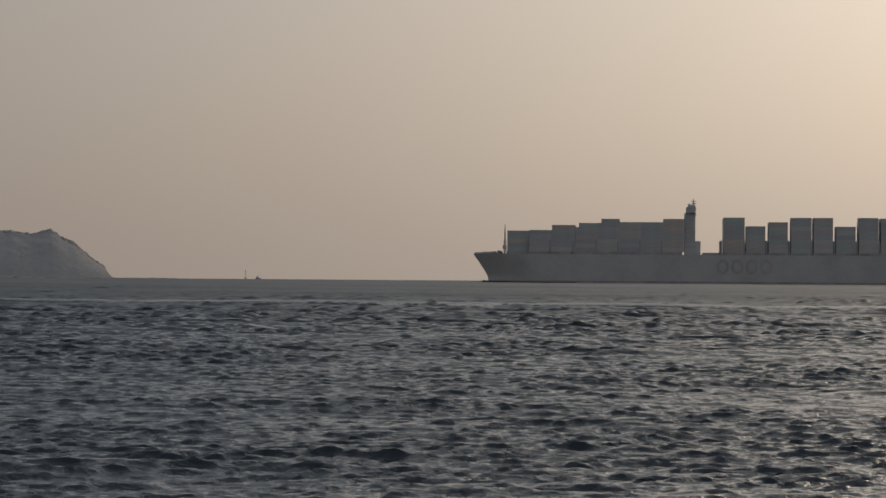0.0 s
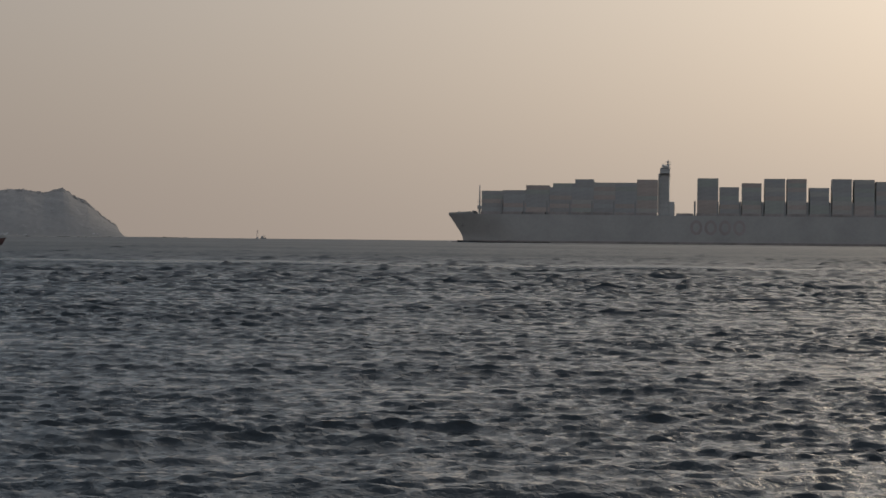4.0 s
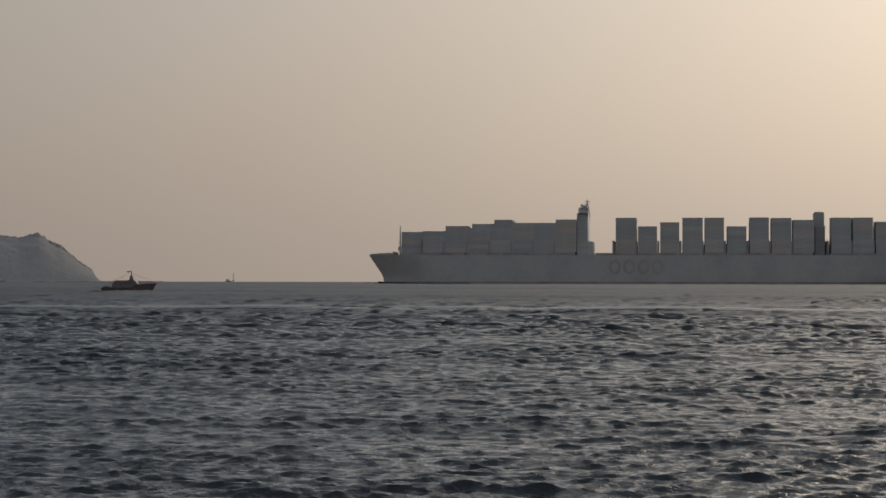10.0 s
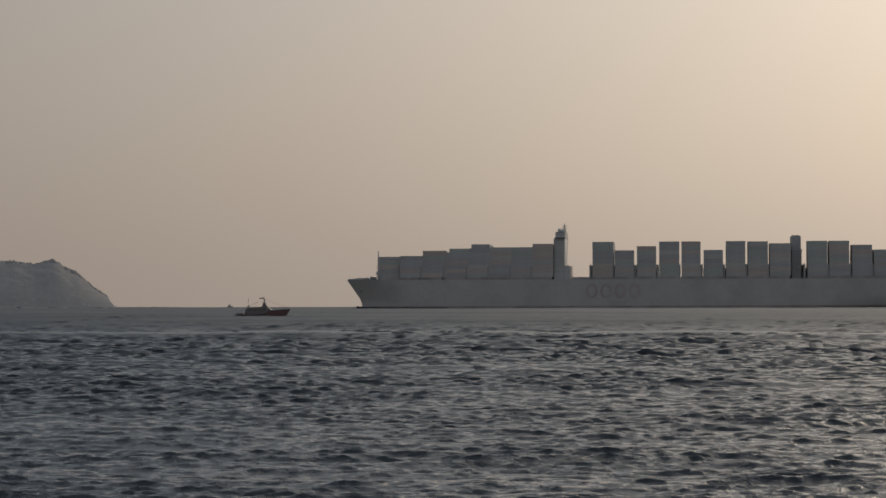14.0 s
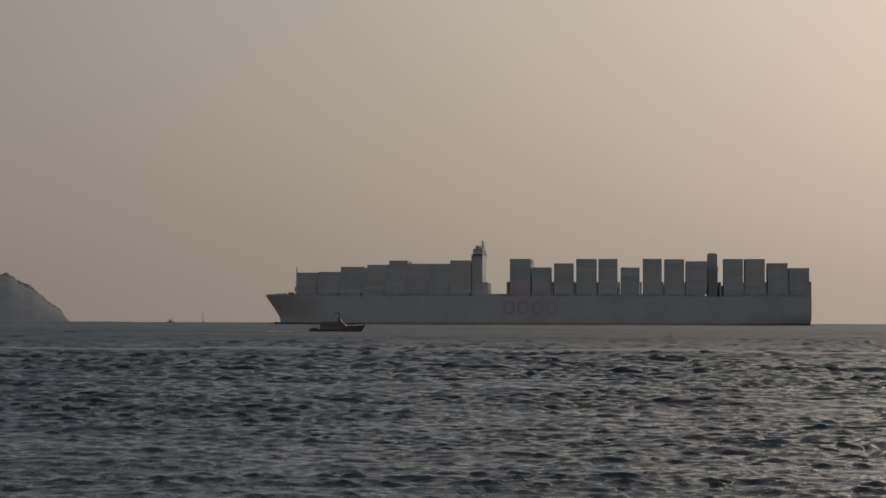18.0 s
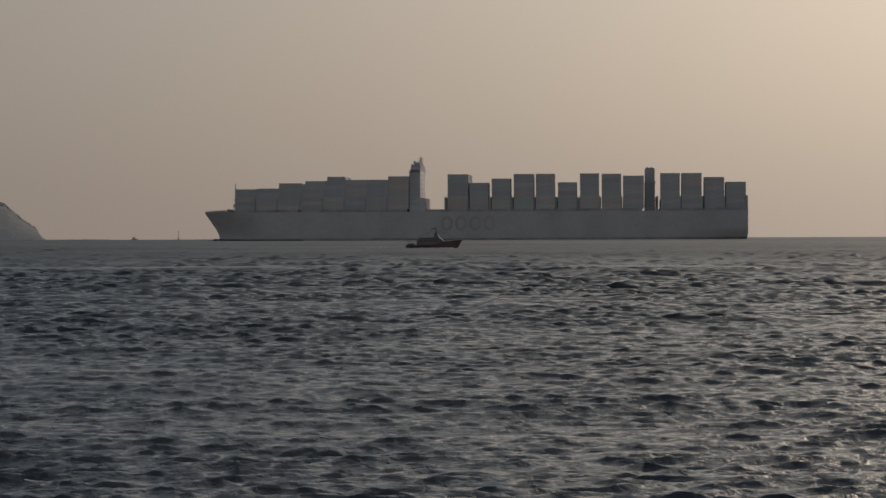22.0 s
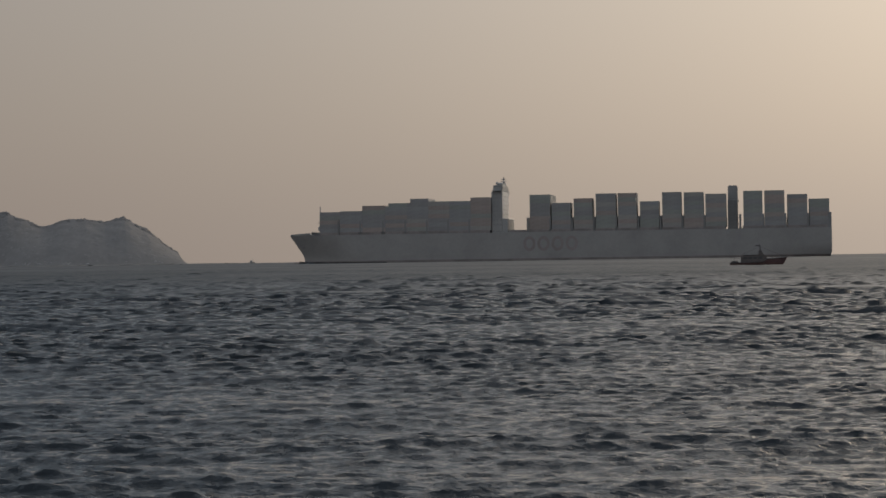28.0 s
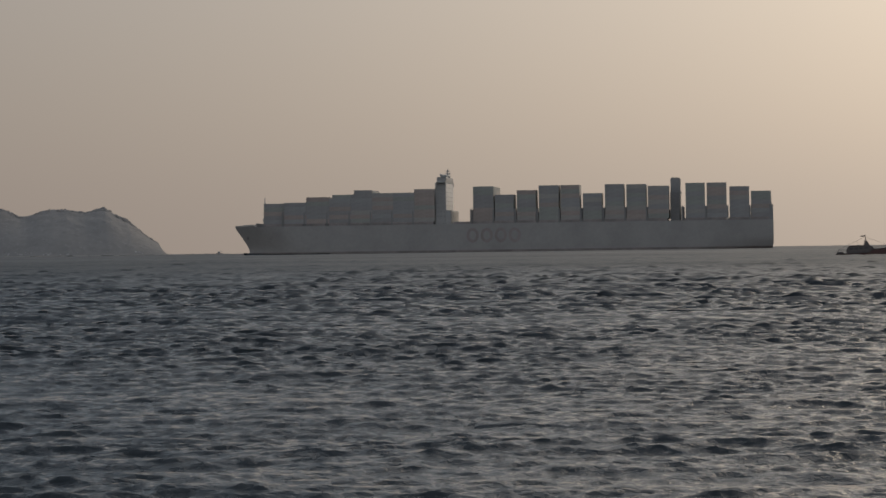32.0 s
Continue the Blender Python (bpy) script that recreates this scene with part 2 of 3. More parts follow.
# ---- the sea: a sheet of short wind waves, and steeper crests that run through it ----
def wave_sheet(name, label, seed, waves, lams, slopes, heading, rows, cols, drift, lift, reach):
    """A sheet of wind waves, finest near the shore; slopes gives the steepness per octave of length."""
    rng = np.random.default_rng(seed)
    d = [15.0]
    while d[-1] < reach:
        q = d[-1]
        d.append(q + float(np.interp(q, *rows)) + max(0.0, 0.024 * (q - 1000)))
    d = np.array(d)
    step = np.gradient(d)[:, None]
    left, right = -0.352 * d - 1.5 - drift, 0.124 * d + 1.5
    X = left[:, None] + (right - left)[:, None] * np.linspace(0, 1, cols)[None, :]
    Y = np.repeat(d[:, None], cols, 1)
    cell = np.maximum(step * 0.9, ((right - left) / cols)[:, None])
    # patches where gusts roughen or calm the water
    gust = np.zeros_like(X)
    for k in range(14):
        th, lam = rng.normal(1.57, 0.5), rng.uniform(4, 60)
        gust += np.sin(math.tau / lam * (math.cos(th) * X + math.sin(th) * Y) + rng.uniform(0, math.tau))
    gust = np.clip(1 + 0.085 * gust, 0.55, 1.5)
    outer = np.interp(Y, (40, 90, 160, 300, 600), (1.0, 1.5, 2.0, 1.5, 0.9))  # longer, higher waves off the shore
    Z, DX, DY = np.zeros_like(X), np.zeros_like(X), np.zeros_like(X)
    per_octave = waves / math.log2(lams[-1] / lams[0])
    for k in range(waves):
        lam = lams[0] * (lams[-1] / lams[0]) ** ((k + rng.uniform(0, 1)) / waves)
        th = heading + rng.normal(0, float(np.interp(lam, (0.1, 0.5, 2.0, 6.0), (0.36, 0.28, 0.30, 0.28))))
        phase = rng.uniform(0, math.tau)
        a = math.sqrt(2 / per_octave) * float(np.interp(math.log(lam), [math.log(q) for q in lams], slopes)) * lam / math.tau * rng.uniform(0.6, 1.4)
        fade = np.clip(lam / (1.6 * cell) - 0.7, 0, 1)[:, 0]
        n = int(np.count_nonzero(fade > 0))
        if not n:
            continue
        kx, ky = math.tau / lam * math.cos(th), math.tau / lam * math.sin(th)
        ph = kx * X[:n] + ky * Y[:n] + phase
        amp = a * fade[:n, None] * (gust[:n] if lam < 1.2 else outer[:n])
        c, q = amp * np.cos(ph), amp * np.sin(ph)
        Z[:n] += c
        # the water crowds towards the crests and sharpens them
        DX[:n] -= CHOP * math.cos(th) * q
        DY[:n] -= CHOP * math.sin(th) * q
    # chop off the shore, as short as the sheet can carry there
    row, col = np.mgrid[0:len(d), 0:cols].astype(float)
    near = int(np.searchsorted(d, 45.0))
    weight = np.interp(Y[near:], (38, 90), (0.0, 1.0)) * np.clip(gust[near:], 0.6, 1.6)
    # here and there a few crests stand up together
    lots = rng.uniform(0, 1, (len(d) // 7 + 2, cols // 34 + 2))
    i, j = (row[near:] / 7).astype(int), (col[near:] / 34).astype(int)
    u, v = row[near:] / 7 - i, col[near:] / 34 - j
    field = (lots[i, j] * (1 - v) + lots[i, j + 1] * v) * (1 - u) + (lots[i + 1, j] * (1 - v) + lots[i + 1, j + 1] * v) * u
    crowd = np.clip((field - 0.62) / 0.16, 0, 1)
    cap = np.interp(Y[near:], (130, 200, 300, 600, 900), (0.017, 0.010, 0.007, 0.005, 0.004))
    cap = cap + crowd * np.interp(Y[near:], (130, 200, 300, 600, 900), (0.0, 0.007, 0.015, 0.015, 0.008))
    for k in range(36):
        size = rng.uniform(2.2, 5.0)
        side = rng.normal(0, 0.32) * 0.42
        ph = math.tau / size * (row[near:] + side * col[near:]) + rng.uniform(0, math.tau)
        amp = weight * np.minimum(0.092 * size * step[near:] / math.tau, cap) * rng.uniform(0.6, 1.4)
        Z[near:] += amp * np.cos(ph)
        DY[near:] += 0.9 * amp * np.sin(ph) * (1 if heading < 0 else -1)
    Z += lift - 0.5 * np.clip((Y - 0.75 * reach) / (0.25 * reach), 0, 1) * (reach < 1000) - (X * X + Y * Y) / (2 * EARTH)
    me = bpy.data.meshes.new(name)
    R, C = X.shape
    me.vertices.add(R * C)
    me.vertices.foreach_set("co", np.stack((X + DX, Y + DY, Z), -1).astype(np.float32).ravel())
    a = (np.arange(R - 1)[:, None] * C + np.arange(C - 1)[None, :]).ravel()
    loops = np.stack((a, a + 1, a + C + 1, a + C), -1).astype(np.int32)
    me.loops.add(loops.size), me.polygons.add(len(loops))
    me.loops.foreach_set("vertex_index", loops.ravel())
    me.polygons.foreach_set("loop_start", np.arange(0, loops.size, 4, dtype=np.int32))
    me.update(calc_edges=True)
    me.shade_smooth()
    me.materials.append(water)
    return tagged(new(name, me), label, "sea", kind="structure")


CHOP = 0.95
SEA_DRIFT, SWELL_DRIFT = (0.22, -0.42), (0.35, -0.6)  # metres a second
sea = wave_sheet("water", "choppy grey-green sea with short wind waves", 3, 130, (0.08, 0.16, 0.32, 0.6, 1.2, 2.5, 9.0), (0.195, 0.225, 0.185, 0.105, 0.06, 0.042, 0.03), -1.45,
                 ((15, 40, 60, 90, 150, 300, 600, 1000), (0.053, 0.053, 0.08, 0.14, 0.28, 1.0, 3.0, 8.0)), 620, SEA_DRIFT[0] * 32, 0.0, 7000)
swell = wave_sheet("water_swell", "darker crossing crests of the choppy grey sea", 8, 60, (0.16, 0.45, 1.2, 2.5, 5.0), (0.20, 0.18, 0.10, 0.06, 0.02), -1.72,
                   ((15, 60, 90, 150, 260), (0.10, 0.12, 0.2, 0.4, 0.8)), 240, SWELL_DRIFT[0] * 32, -0.125, 240)


def build_outer_sea():
    """The rest of the sea, to the horizon all round, a little under the waves."""
    bm = bmesh.new()
    rings = [0.0, 10.0, 40.0, 120.0, 400.0, 1200.0, 2600.0, 4200.0, 6500.0]
    prev = None
    for r in rings:
        ring = [bm.verts.new((r * math.cos(k * math.tau / 64), r * math.sin(k * math.tau / 64), -0.45 - r * r / (2 * EARTH))) for k in range(64 if r else 1)]
        if prev and len(prev) == 1:
            for k in range(64):
                bm.faces.new((prev[0], ring[k], ring[(k + 1) % 64]))
        elif prev:
            for k in range(64):
                bm.faces.new((prev[k], ring[k], ring[(k + 1) % 64], prev[(k + 1) % 64]))
        prev = ring
    tagged(new("water_beyond", mesh_of("water_beyond", bm, water, True)), "open grey sea that reaches to the horizon", "sea", kind="structure")


build_outer_sea()


def build_wake_swell():
    """Long low ridges, left by a boat that has passed, that roll in towards the shore."""
    rng = random.Random(12)
    bm = bmesh.new()
    # a short steep face, a broad gently tilted top, and a back that falls away
    profile = ((-1.3, -0.2), (-1.05, 0.3), (-0.8, 0.6), (-0.35, 0.78), (0.2, 0.92), (0.65, 1.0), (1.1, 0.85), (1.7, 0.4), (2.6, -0.2))
    for y0, x0, x1, top in ((0.0, -85, 66, 0.36), (10.5, -70, 80, 0.26)):
        rows = []
        n = int((x1 - x0) / 0.5)
        for k in range(n + 1):
            x = x0 + (x1 - x0) * k / n
            y = 135.0 + y0 + 1.4 * noise.noise((x * 0.04, y0, 2.0)) + 0.3 * noise.noise((x * 0.5, y0, 5.0))
            h = top * max(0.0, 0.8 + 0.9 * noise.noise((x * 0.07, y0, 8.0)) + 0.25 * noise.noise((x * 0.5, y0, 1.0))) * min(1, k / 20, (n - k) / 20)
            rows.append([bm.verts.new((x, y + q, -0.1 + (h + 0.1) * f + rng.uniform(-0.005, 0.005))) for q, f in profile])
        for a, b in zip(rows, rows[1:]):
            for j in range(len(profile) - 1):
                bm.faces.new((a[j], b[j], b[j + 1], a[j + 1]))
    return tagged(new("water_wake_ridges", mesh_of("water_wake_ridges", bm, water, True)), "long low ridges of an old boat wake", "sea", kind="structure")


wake_swell = build_wake_swell()


# ---- the island ----
RIDGE = ((-455, 0), (-370, 20), (-260, 52), (-170, 80), (-100, 92), (-46, 88), (-15, 75.5), (10, 65), (20, 65), (42, 72.5), (66, 76), (88, 76.5),
         (100, 74), (120, 71), (130, 73), (140, 76), (154, 77), (163, 73.5), (181, 62), (194, 56), (204, 47.5), (227, 29), (246, 16), (253, 4), (257, 0))
ISLAND_X, ISLAND_Y = -1255.0, 3818.0


def ground(ridge):
    return ridge + 1.4 * min(1.0, ridge / 12)


def island_height(u, w):
    """Height of the ground u metres along the island and w metres across it."""
    depth = 150.0 + 40.0 * math.sin(u * 0.013)
    side = max(0.0, 1.0 - abs(w / depth) ** 1.25)
    rough = 1.0 + 0.12 * noise.noise((u * 0.012, w * 0.012, 3.1)) * (1 - side) + 0.03 * noise.noise((u * 0.05, w * 0.05, 7.7))
    return ground(lerp(RIDGE, u + 0.329 * w)) * side * rough - 1.2


def canopy(u, w):
    """The uneven top of the low scrub, thicker in some places than in others."""
    n = 1.3 * noise.noise((u * 0.11, w * 0.11, 1.0)) + 0.9 * noise.noise((u * 0.27, w * 0.27, 4.0))
    return n * (0.55 + 0.5 * math.exp(-(w / 22.0) ** 2)) * (0.8 + 0.5 * noise.noise((u * 0.02, w * 0.02, 6.0)))


def build_island():
    bm = bmesh.new()
    us = [-470 + 2.6 * k for k in range(306)]
    ws = [-195 + 3.9 * k for k in range(101)]
    grid = [[bm.verts.new((u, w, island_height(u, w) + canopy(u, w))) for w in ws] for u in us]
    for i in range(len(us) - 1):
        for j in range(len(ws) - 1):
            bm.faces.new((grid[i][j], grid[i + 1][j], grid[i + 1][j + 1], grid[i][j + 1]))
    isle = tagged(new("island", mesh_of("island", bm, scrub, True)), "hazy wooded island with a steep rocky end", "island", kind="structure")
    isle.location = (ISLAND_X, ISLAND_Y, 0.35)

    rng = random.Random(5)
    bm = bmesh.new()
    for _ in range(420):
        u, w = rng.uniform(-450, 262), -rng.uniform(120, 188)
        z = island_height(u, w)
        if u > 205:
            w = rng.uniform(-150, 60)
            z = island_height(u, w)
        if not 0.3 < z < 6:
            continue
        r = rng.uniform(0.8, 2.0)
        made = bmesh.ops.create_icosphere(bm, subdivisions=1, radius=r, matrix=Matrix.Translation((u, w, max(z, -0.3) - r * 0.15)) @ Matrix.Diagonal((1.3, 1.0, 0.65, 1)))
        for v in made["verts"]:
            v.co += Vector([rng.uniform(-0.3, 0.3) * r for _ in range(3)])
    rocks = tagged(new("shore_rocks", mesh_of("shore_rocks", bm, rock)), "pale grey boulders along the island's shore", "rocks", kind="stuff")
    rocks.location = isle.location

    verts, faces = [], []
    def clump(c, r, h):
        base = len(verts)
        n = 6
        for lev, (rr, zz) in enumerate(((1.15, 0.0), (0.95, 0.45), (0.62, 0.8), (0.25, 1.0))):
            for k in range(n):
                a = k * math.tau / n + lev * 0.5
                j = rng.uniform(0.6, 1.35)
                x, y = c[0] + rr * r * j * math.cos(a), c[1] + rr * r * j * math.sin(a)
                verts.append((x, y, island_height(x, y) + canopy(x, y) - 0.5 + zz * h * rng.uniform(0.85, 1.12)))
        for lev in range(3):
            for k in range(n):
                faces.append((base + lev * n + k, base + lev * n + (k + 1) % n, base + (lev + 1) * n + (k + 1) % n, base + (lev + 1) * n + k))
        faces.append(tuple(base + 3 * n + k for k in range(n)))
    count = 0
    while count < 4600:
        u, w = rng.uniform(-440, 305), rng.triangular(-178, 90, -55)
        z = island_height(u, w)
        if z < 7:
            continue
        thin = noise.noise((u * 0.03, w * 0.03, 9.0))
        if thin < -0.6:
            continue
        h = rng.uniform(1.6, 3.0) * (1.4 if rng.random() < 0.05 else 1.0)
        clump((u, w), 0.8 * h * rng.uniform(1.2, 2.0), h * 0.24)
        count += 1
    # taller trees along the ridge, in loose groups
    for _ in range(520):
        u = rng.uniform(-330, 250)
        if noise.noise((u * 0.05, 2.0, 5.0)) < -0.35:
            continue
        h = rng.uniform(0.8, 2.6) * (1.3 if 175 < u < 215 else 1.0)
        clump((u, rng.uniform(-16, 5)), h * rng.uniform(0.9, 1.6), h)
    me = bpy.data.meshes.new("woodland")
    me.from_pydata(verts, [], faces)
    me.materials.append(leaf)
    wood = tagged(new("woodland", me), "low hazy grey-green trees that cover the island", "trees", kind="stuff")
    wood.location = isle.location


build_island()


# ---- the container ship: x runs aft from the bow, y to starboard, z up from the waterline ----
LENGTH, HALF_BEAM, DECK = 366.0, 24.4, 18.6
BASE = 20.4


def stem_x(z):
    return lerp(((-6, 10.5), (0, 10.2), (3.5, 9.8), (6.5, 8.3), (12, 4.6), (18.6, 0.0), (21, -1.0)), z)


def half_breadth(s, z):
    entry = lerp(((-6, 50), (0, 48), (8, 45), (18.6, 42)), z)
    t = min(1.0, max(0.0, (s - stem_x(z)) / entry))
    fore = 1 - (1 - t) ** lerp(((-6, 2.1), (18.6, 2.25)), z)
    aft = 1.0
    if s > 290:
        aft = 1 - lerp(((-6, 0.6), (0, 0.2), (6, 0.08), (18.6, 0.05)), z) * ((s - 290) / 76) ** 2
    return max(0.02, HALF_BEAM * fore * aft)


def hull_top(s):
    return lerp(((0, 18.7), (6, 18.9), (17, 19.5), (17.6, 18.8), (20, 18.6), (366, 18.6)), s)


def build_hull(ship):
    def skin(z_low, z_high, mat, name, label, levels, cap):
        bm = bmesh.new()
        steps = [((k / 70) ** 1.5) * 120 for k in range(70)] + [120 + 6.15 * k for k in range(41)]
        port, star = [], []
        for s in steps:
            zt = hull_top(s) if z_high is None else z_high
            pr, sr = [], []
            for j in range(levels + 1):
                z = z_low + (zt - z_low) * j / levels
                x0 = stem_x(z)
                x = x0 + (LENGTH - x0 - max(0.0, (3 - z) * 0.25)) * s / LENGTH
                b = half_breadth(x, z)
                pr.append(bm.verts.new((x, -b, z))), sr.append(bm.verts.new((x, b, z)))
            port.append(pr), star.append(sr)
        for i in range(len(steps) - 1):
            for j in range(levels):
                bm.faces.new((port[i][j], port[i + 1][j], port[i + 1][j + 1], port[i][j + 1]))
                bm.faces.new((star[i][j + 1], star[i + 1][j + 1], star[i + 1][j], star[i][j]))
            if cap:
                bm.faces.new((port[i][levels], port[i + 1][levels], star[i + 1][levels], star[i][levels]))
        for j in range(levels):
            bm.faces.new((port[-1][j], star[-1][j], star[-1][j + 1], port[-1][j + 1]))
            bm.faces.new((star[0][j], port[0][j], port[0][j + 1], star[0][j + 1]))
        bmesh.ops.remove_doubles(bm, verts=bm.verts, dist=0.03)
        return part(name, bm, mat, ship, label, True)
    skin(1.1, None, hull_paint, "hull", "grey steel hull with flared bow, paled for haze", 9, True)
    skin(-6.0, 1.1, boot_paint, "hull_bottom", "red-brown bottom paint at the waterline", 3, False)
    bm = bmesh.new()
    bmesh.ops.create_uvsphere(bm, u_segments=16, v_segments=10, radius=1, matrix=Matrix.Translation((9.5, 0, -2.4)) @ Matrix.Diagonal((12.5, 2.8, 3.35, 1)))
    part("bulbous_bow", bm, boot_paint, ship, "rounded bulb that just breaks the water", True)
    # the owner's mark: four broad haze-muted rings on each side, aft of the tower
    for side in (-1, 1):
        for k in range(4):
            bm = bmesh.new()
            rings = []
            for q, y in ((1.0, 0.0), (0.55, 0.0), (1.0, 0.02), (0.55, 0.02)):
                rings.append([bm.verts.new((166.8 + 9.4 * k + 4.1 * q * math.cos(a * math.tau / 20), side * (HALF_BEAM + 0.005 + y),
                                            10.8 + (5.0 if q == 1.0 else 5.4) * q * math.sin(a * math.tau / 20))) for a in range(20)])
            for a in range(20):
                c = (a + 1) % 20
                bm.faces.new((rings[2][a], rings[2][c], rings[3][c], rings[3][a]))
                bm.faces.new((rings[0][a], rings[0][c], rings[2][c], rings[2][a]))
                bm.faces.new((rings[1][c], rings[1][a], rings[3][a], rings[3][c]))
            part("hull_mark", bm, mark_paint, ship, "haze-muted red ring painted on the hull")
    for side in (-1, 1):
        bm = bmesh.new()
        for k in range(40):
            s0, s1 = 0.6 + k * 0.62, 1.25 + k * 0.62
            z0, z1 = hull_top(s0), hull_top(s1)
            b0, b1 = half_breadth(s0 + 0.1, z0), half_breadth(s1 + 0.1, z1)
            if s0 > 16.5:
                break
            q = [bm.verts.new((s, side * b, z)) for s, b, z in ((s0, b0, z0 - 0.1), (s1, b1, z1 - 0.1), (s1, b1 - 0.05, z1 + 0.9), (s0, b0 - 0.05, z0 + 0.9),
                                                               (s0, max(b0 - 0.25, 0), z0 - 0.1), (s1, max(b1 - 0.25, 0), z1 - 0.1), (s1, max(b1 - 0.3, 0), z1 + 0.9), (s0, max(b0 - 0.3, 0), z0 + 0.9))]
            for f in ((0, 1, 2, 3), (5, 4, 7, 6), (3, 2, 6, 7)):
                bm.faces.new([q[i] for i in f])
        part("bulwark", bm, hull_paint, ship, "low plating round the foredeck")
        bm = bmesh.new()
        tube(bm, (10.5, side * (half_breadth(10.5, 12) + 0.35), 14.2), (10.5, side * (half_breadth(10.5, 12) + 0.35), 11.2), 0.25)
        box(bm, 9.3, 11.7, side * (half_breadth(10.5, 11) + 0.1) - 0.3, side * (half_breadth(10.5, 11) + 0.1) + 0.3, 10.4, 11.3, 0.2)
        part("anchor", bm, steel, ship, "dark anchor stowed under the bow")


def build_foredeck(ship):
    bm = bmesh.new()
    box(bm, 17.3, 18.0, -13.5, 13.5, 18.5, 21.0)
    for y in (-10, -5, 0, 5, 10):
        prism(bm, ((18.0, 18.6), (19.8, 18.6), (18.0, 20.8)), y - 0.1, y + 0.1)
    part("breakwater", bm, steel, ship, "steel breakwater across the foredeck")
    mast = part("foremast", _mast_bm(), white_paint, ship, "slender signal mast on the foredeck")
    bm = bmesh.new()
    box(bm, 19.9, 22.8, -1.6, 1.6, 26.9, 27.15)
    for y in (-1.55, 1.55):
        for z in (27.7, 28.2):
            tube(bm, (19.9, y, z), (22.8, y, z), 0.05, seg=5)
    part("platform", bm, steel, mast)
    bm = bmesh.new()
    tube(bm, (21.2, -2.2, 33.0), (21.2, 2.2, 33.0), 0.1, seg=6)
    part("yard", bm, steel, mast)
    for x, y in ((7.5, -2.5), (7.5, 2.5), (13, -5), (13, 5)):
        bm = bmesh.new()
        tube(bm, (x, y - 0.9, 19.6), (x, y + 0.9, 19.6), 0.75, seg=10)
        box(bm, x - 0.9, x + 0.9, y - 1.2, y + 1.2, 18.4, 19.1)
        part("windlass", bm, steel, ship)


def _mast_bm():
    bm = bmesh.new()
    tube(bm, (21.2, 0, 18.5), (21.2, 0, 33.5), 0.6, 0.45)
    tube(bm, (21.2, 0, 33.5), (21.2, 0, 38.6), 0.4, 0.25, 6)
    tube(bm, (19.6, 0, 18.5), (21.1, 0, 26.9), 0.2, 0.2, 6)
    tube(bm, (22.8, 0, 18.5), (21.3, 0, 26.9), 0.2, 0.2, 6)
    box(bm, 19.7, 22.4, -1.0, 1.0, 22.4, 24.6, 0.1)
    return bm


FORE = ((24.3, 34.2), (39.0, 34.6), (54.2, 38.0), (69.8, 39.4), (84.6, 42.2), (99.0, 40.1), (113.3, 40.1), (127.6, 42.3))
AFT = tuple((167.3 + 14.67 * k - (0.4 if k == 7 else 0.9 if k == 8 else 0.0), top) for k, top in enumerate((43.4, 37.7, 40.4, 43.4, 43.4, 37.7, 43.5, 43.2, 41.9)))
STERN = tuple((308.0 + 14.7 * k + (0.6, -0.2, 0.0, -0.5)[k], top) for k, top in enumerate((43.4, 43.4, 40.7, 37.5)))
BAYS = FORE + AFT + STERN


def container_mesh(paint, h, long):
    """A box with corner posts and rails standing proud of its sides."""
    bm = bmesh.new()
    box(bm, 0.04, long - 0.04, 0.02, 2.42, 0.02, h - 0.02)
    for x0, x1 in ((0.0, 0.2), (long - 0.2, long)):
        box(bm, x0, x1, 0.0, 2.44, 0.0, h - 0.01)
    for z0, z1 in ((0.0, 0.16), (h - 0.12, h - 0.01)):
        box(bm, 0.2, long - 0.2, 0.0, 0.1, z0, z1)
    return mesh_of("container", bm, paint)


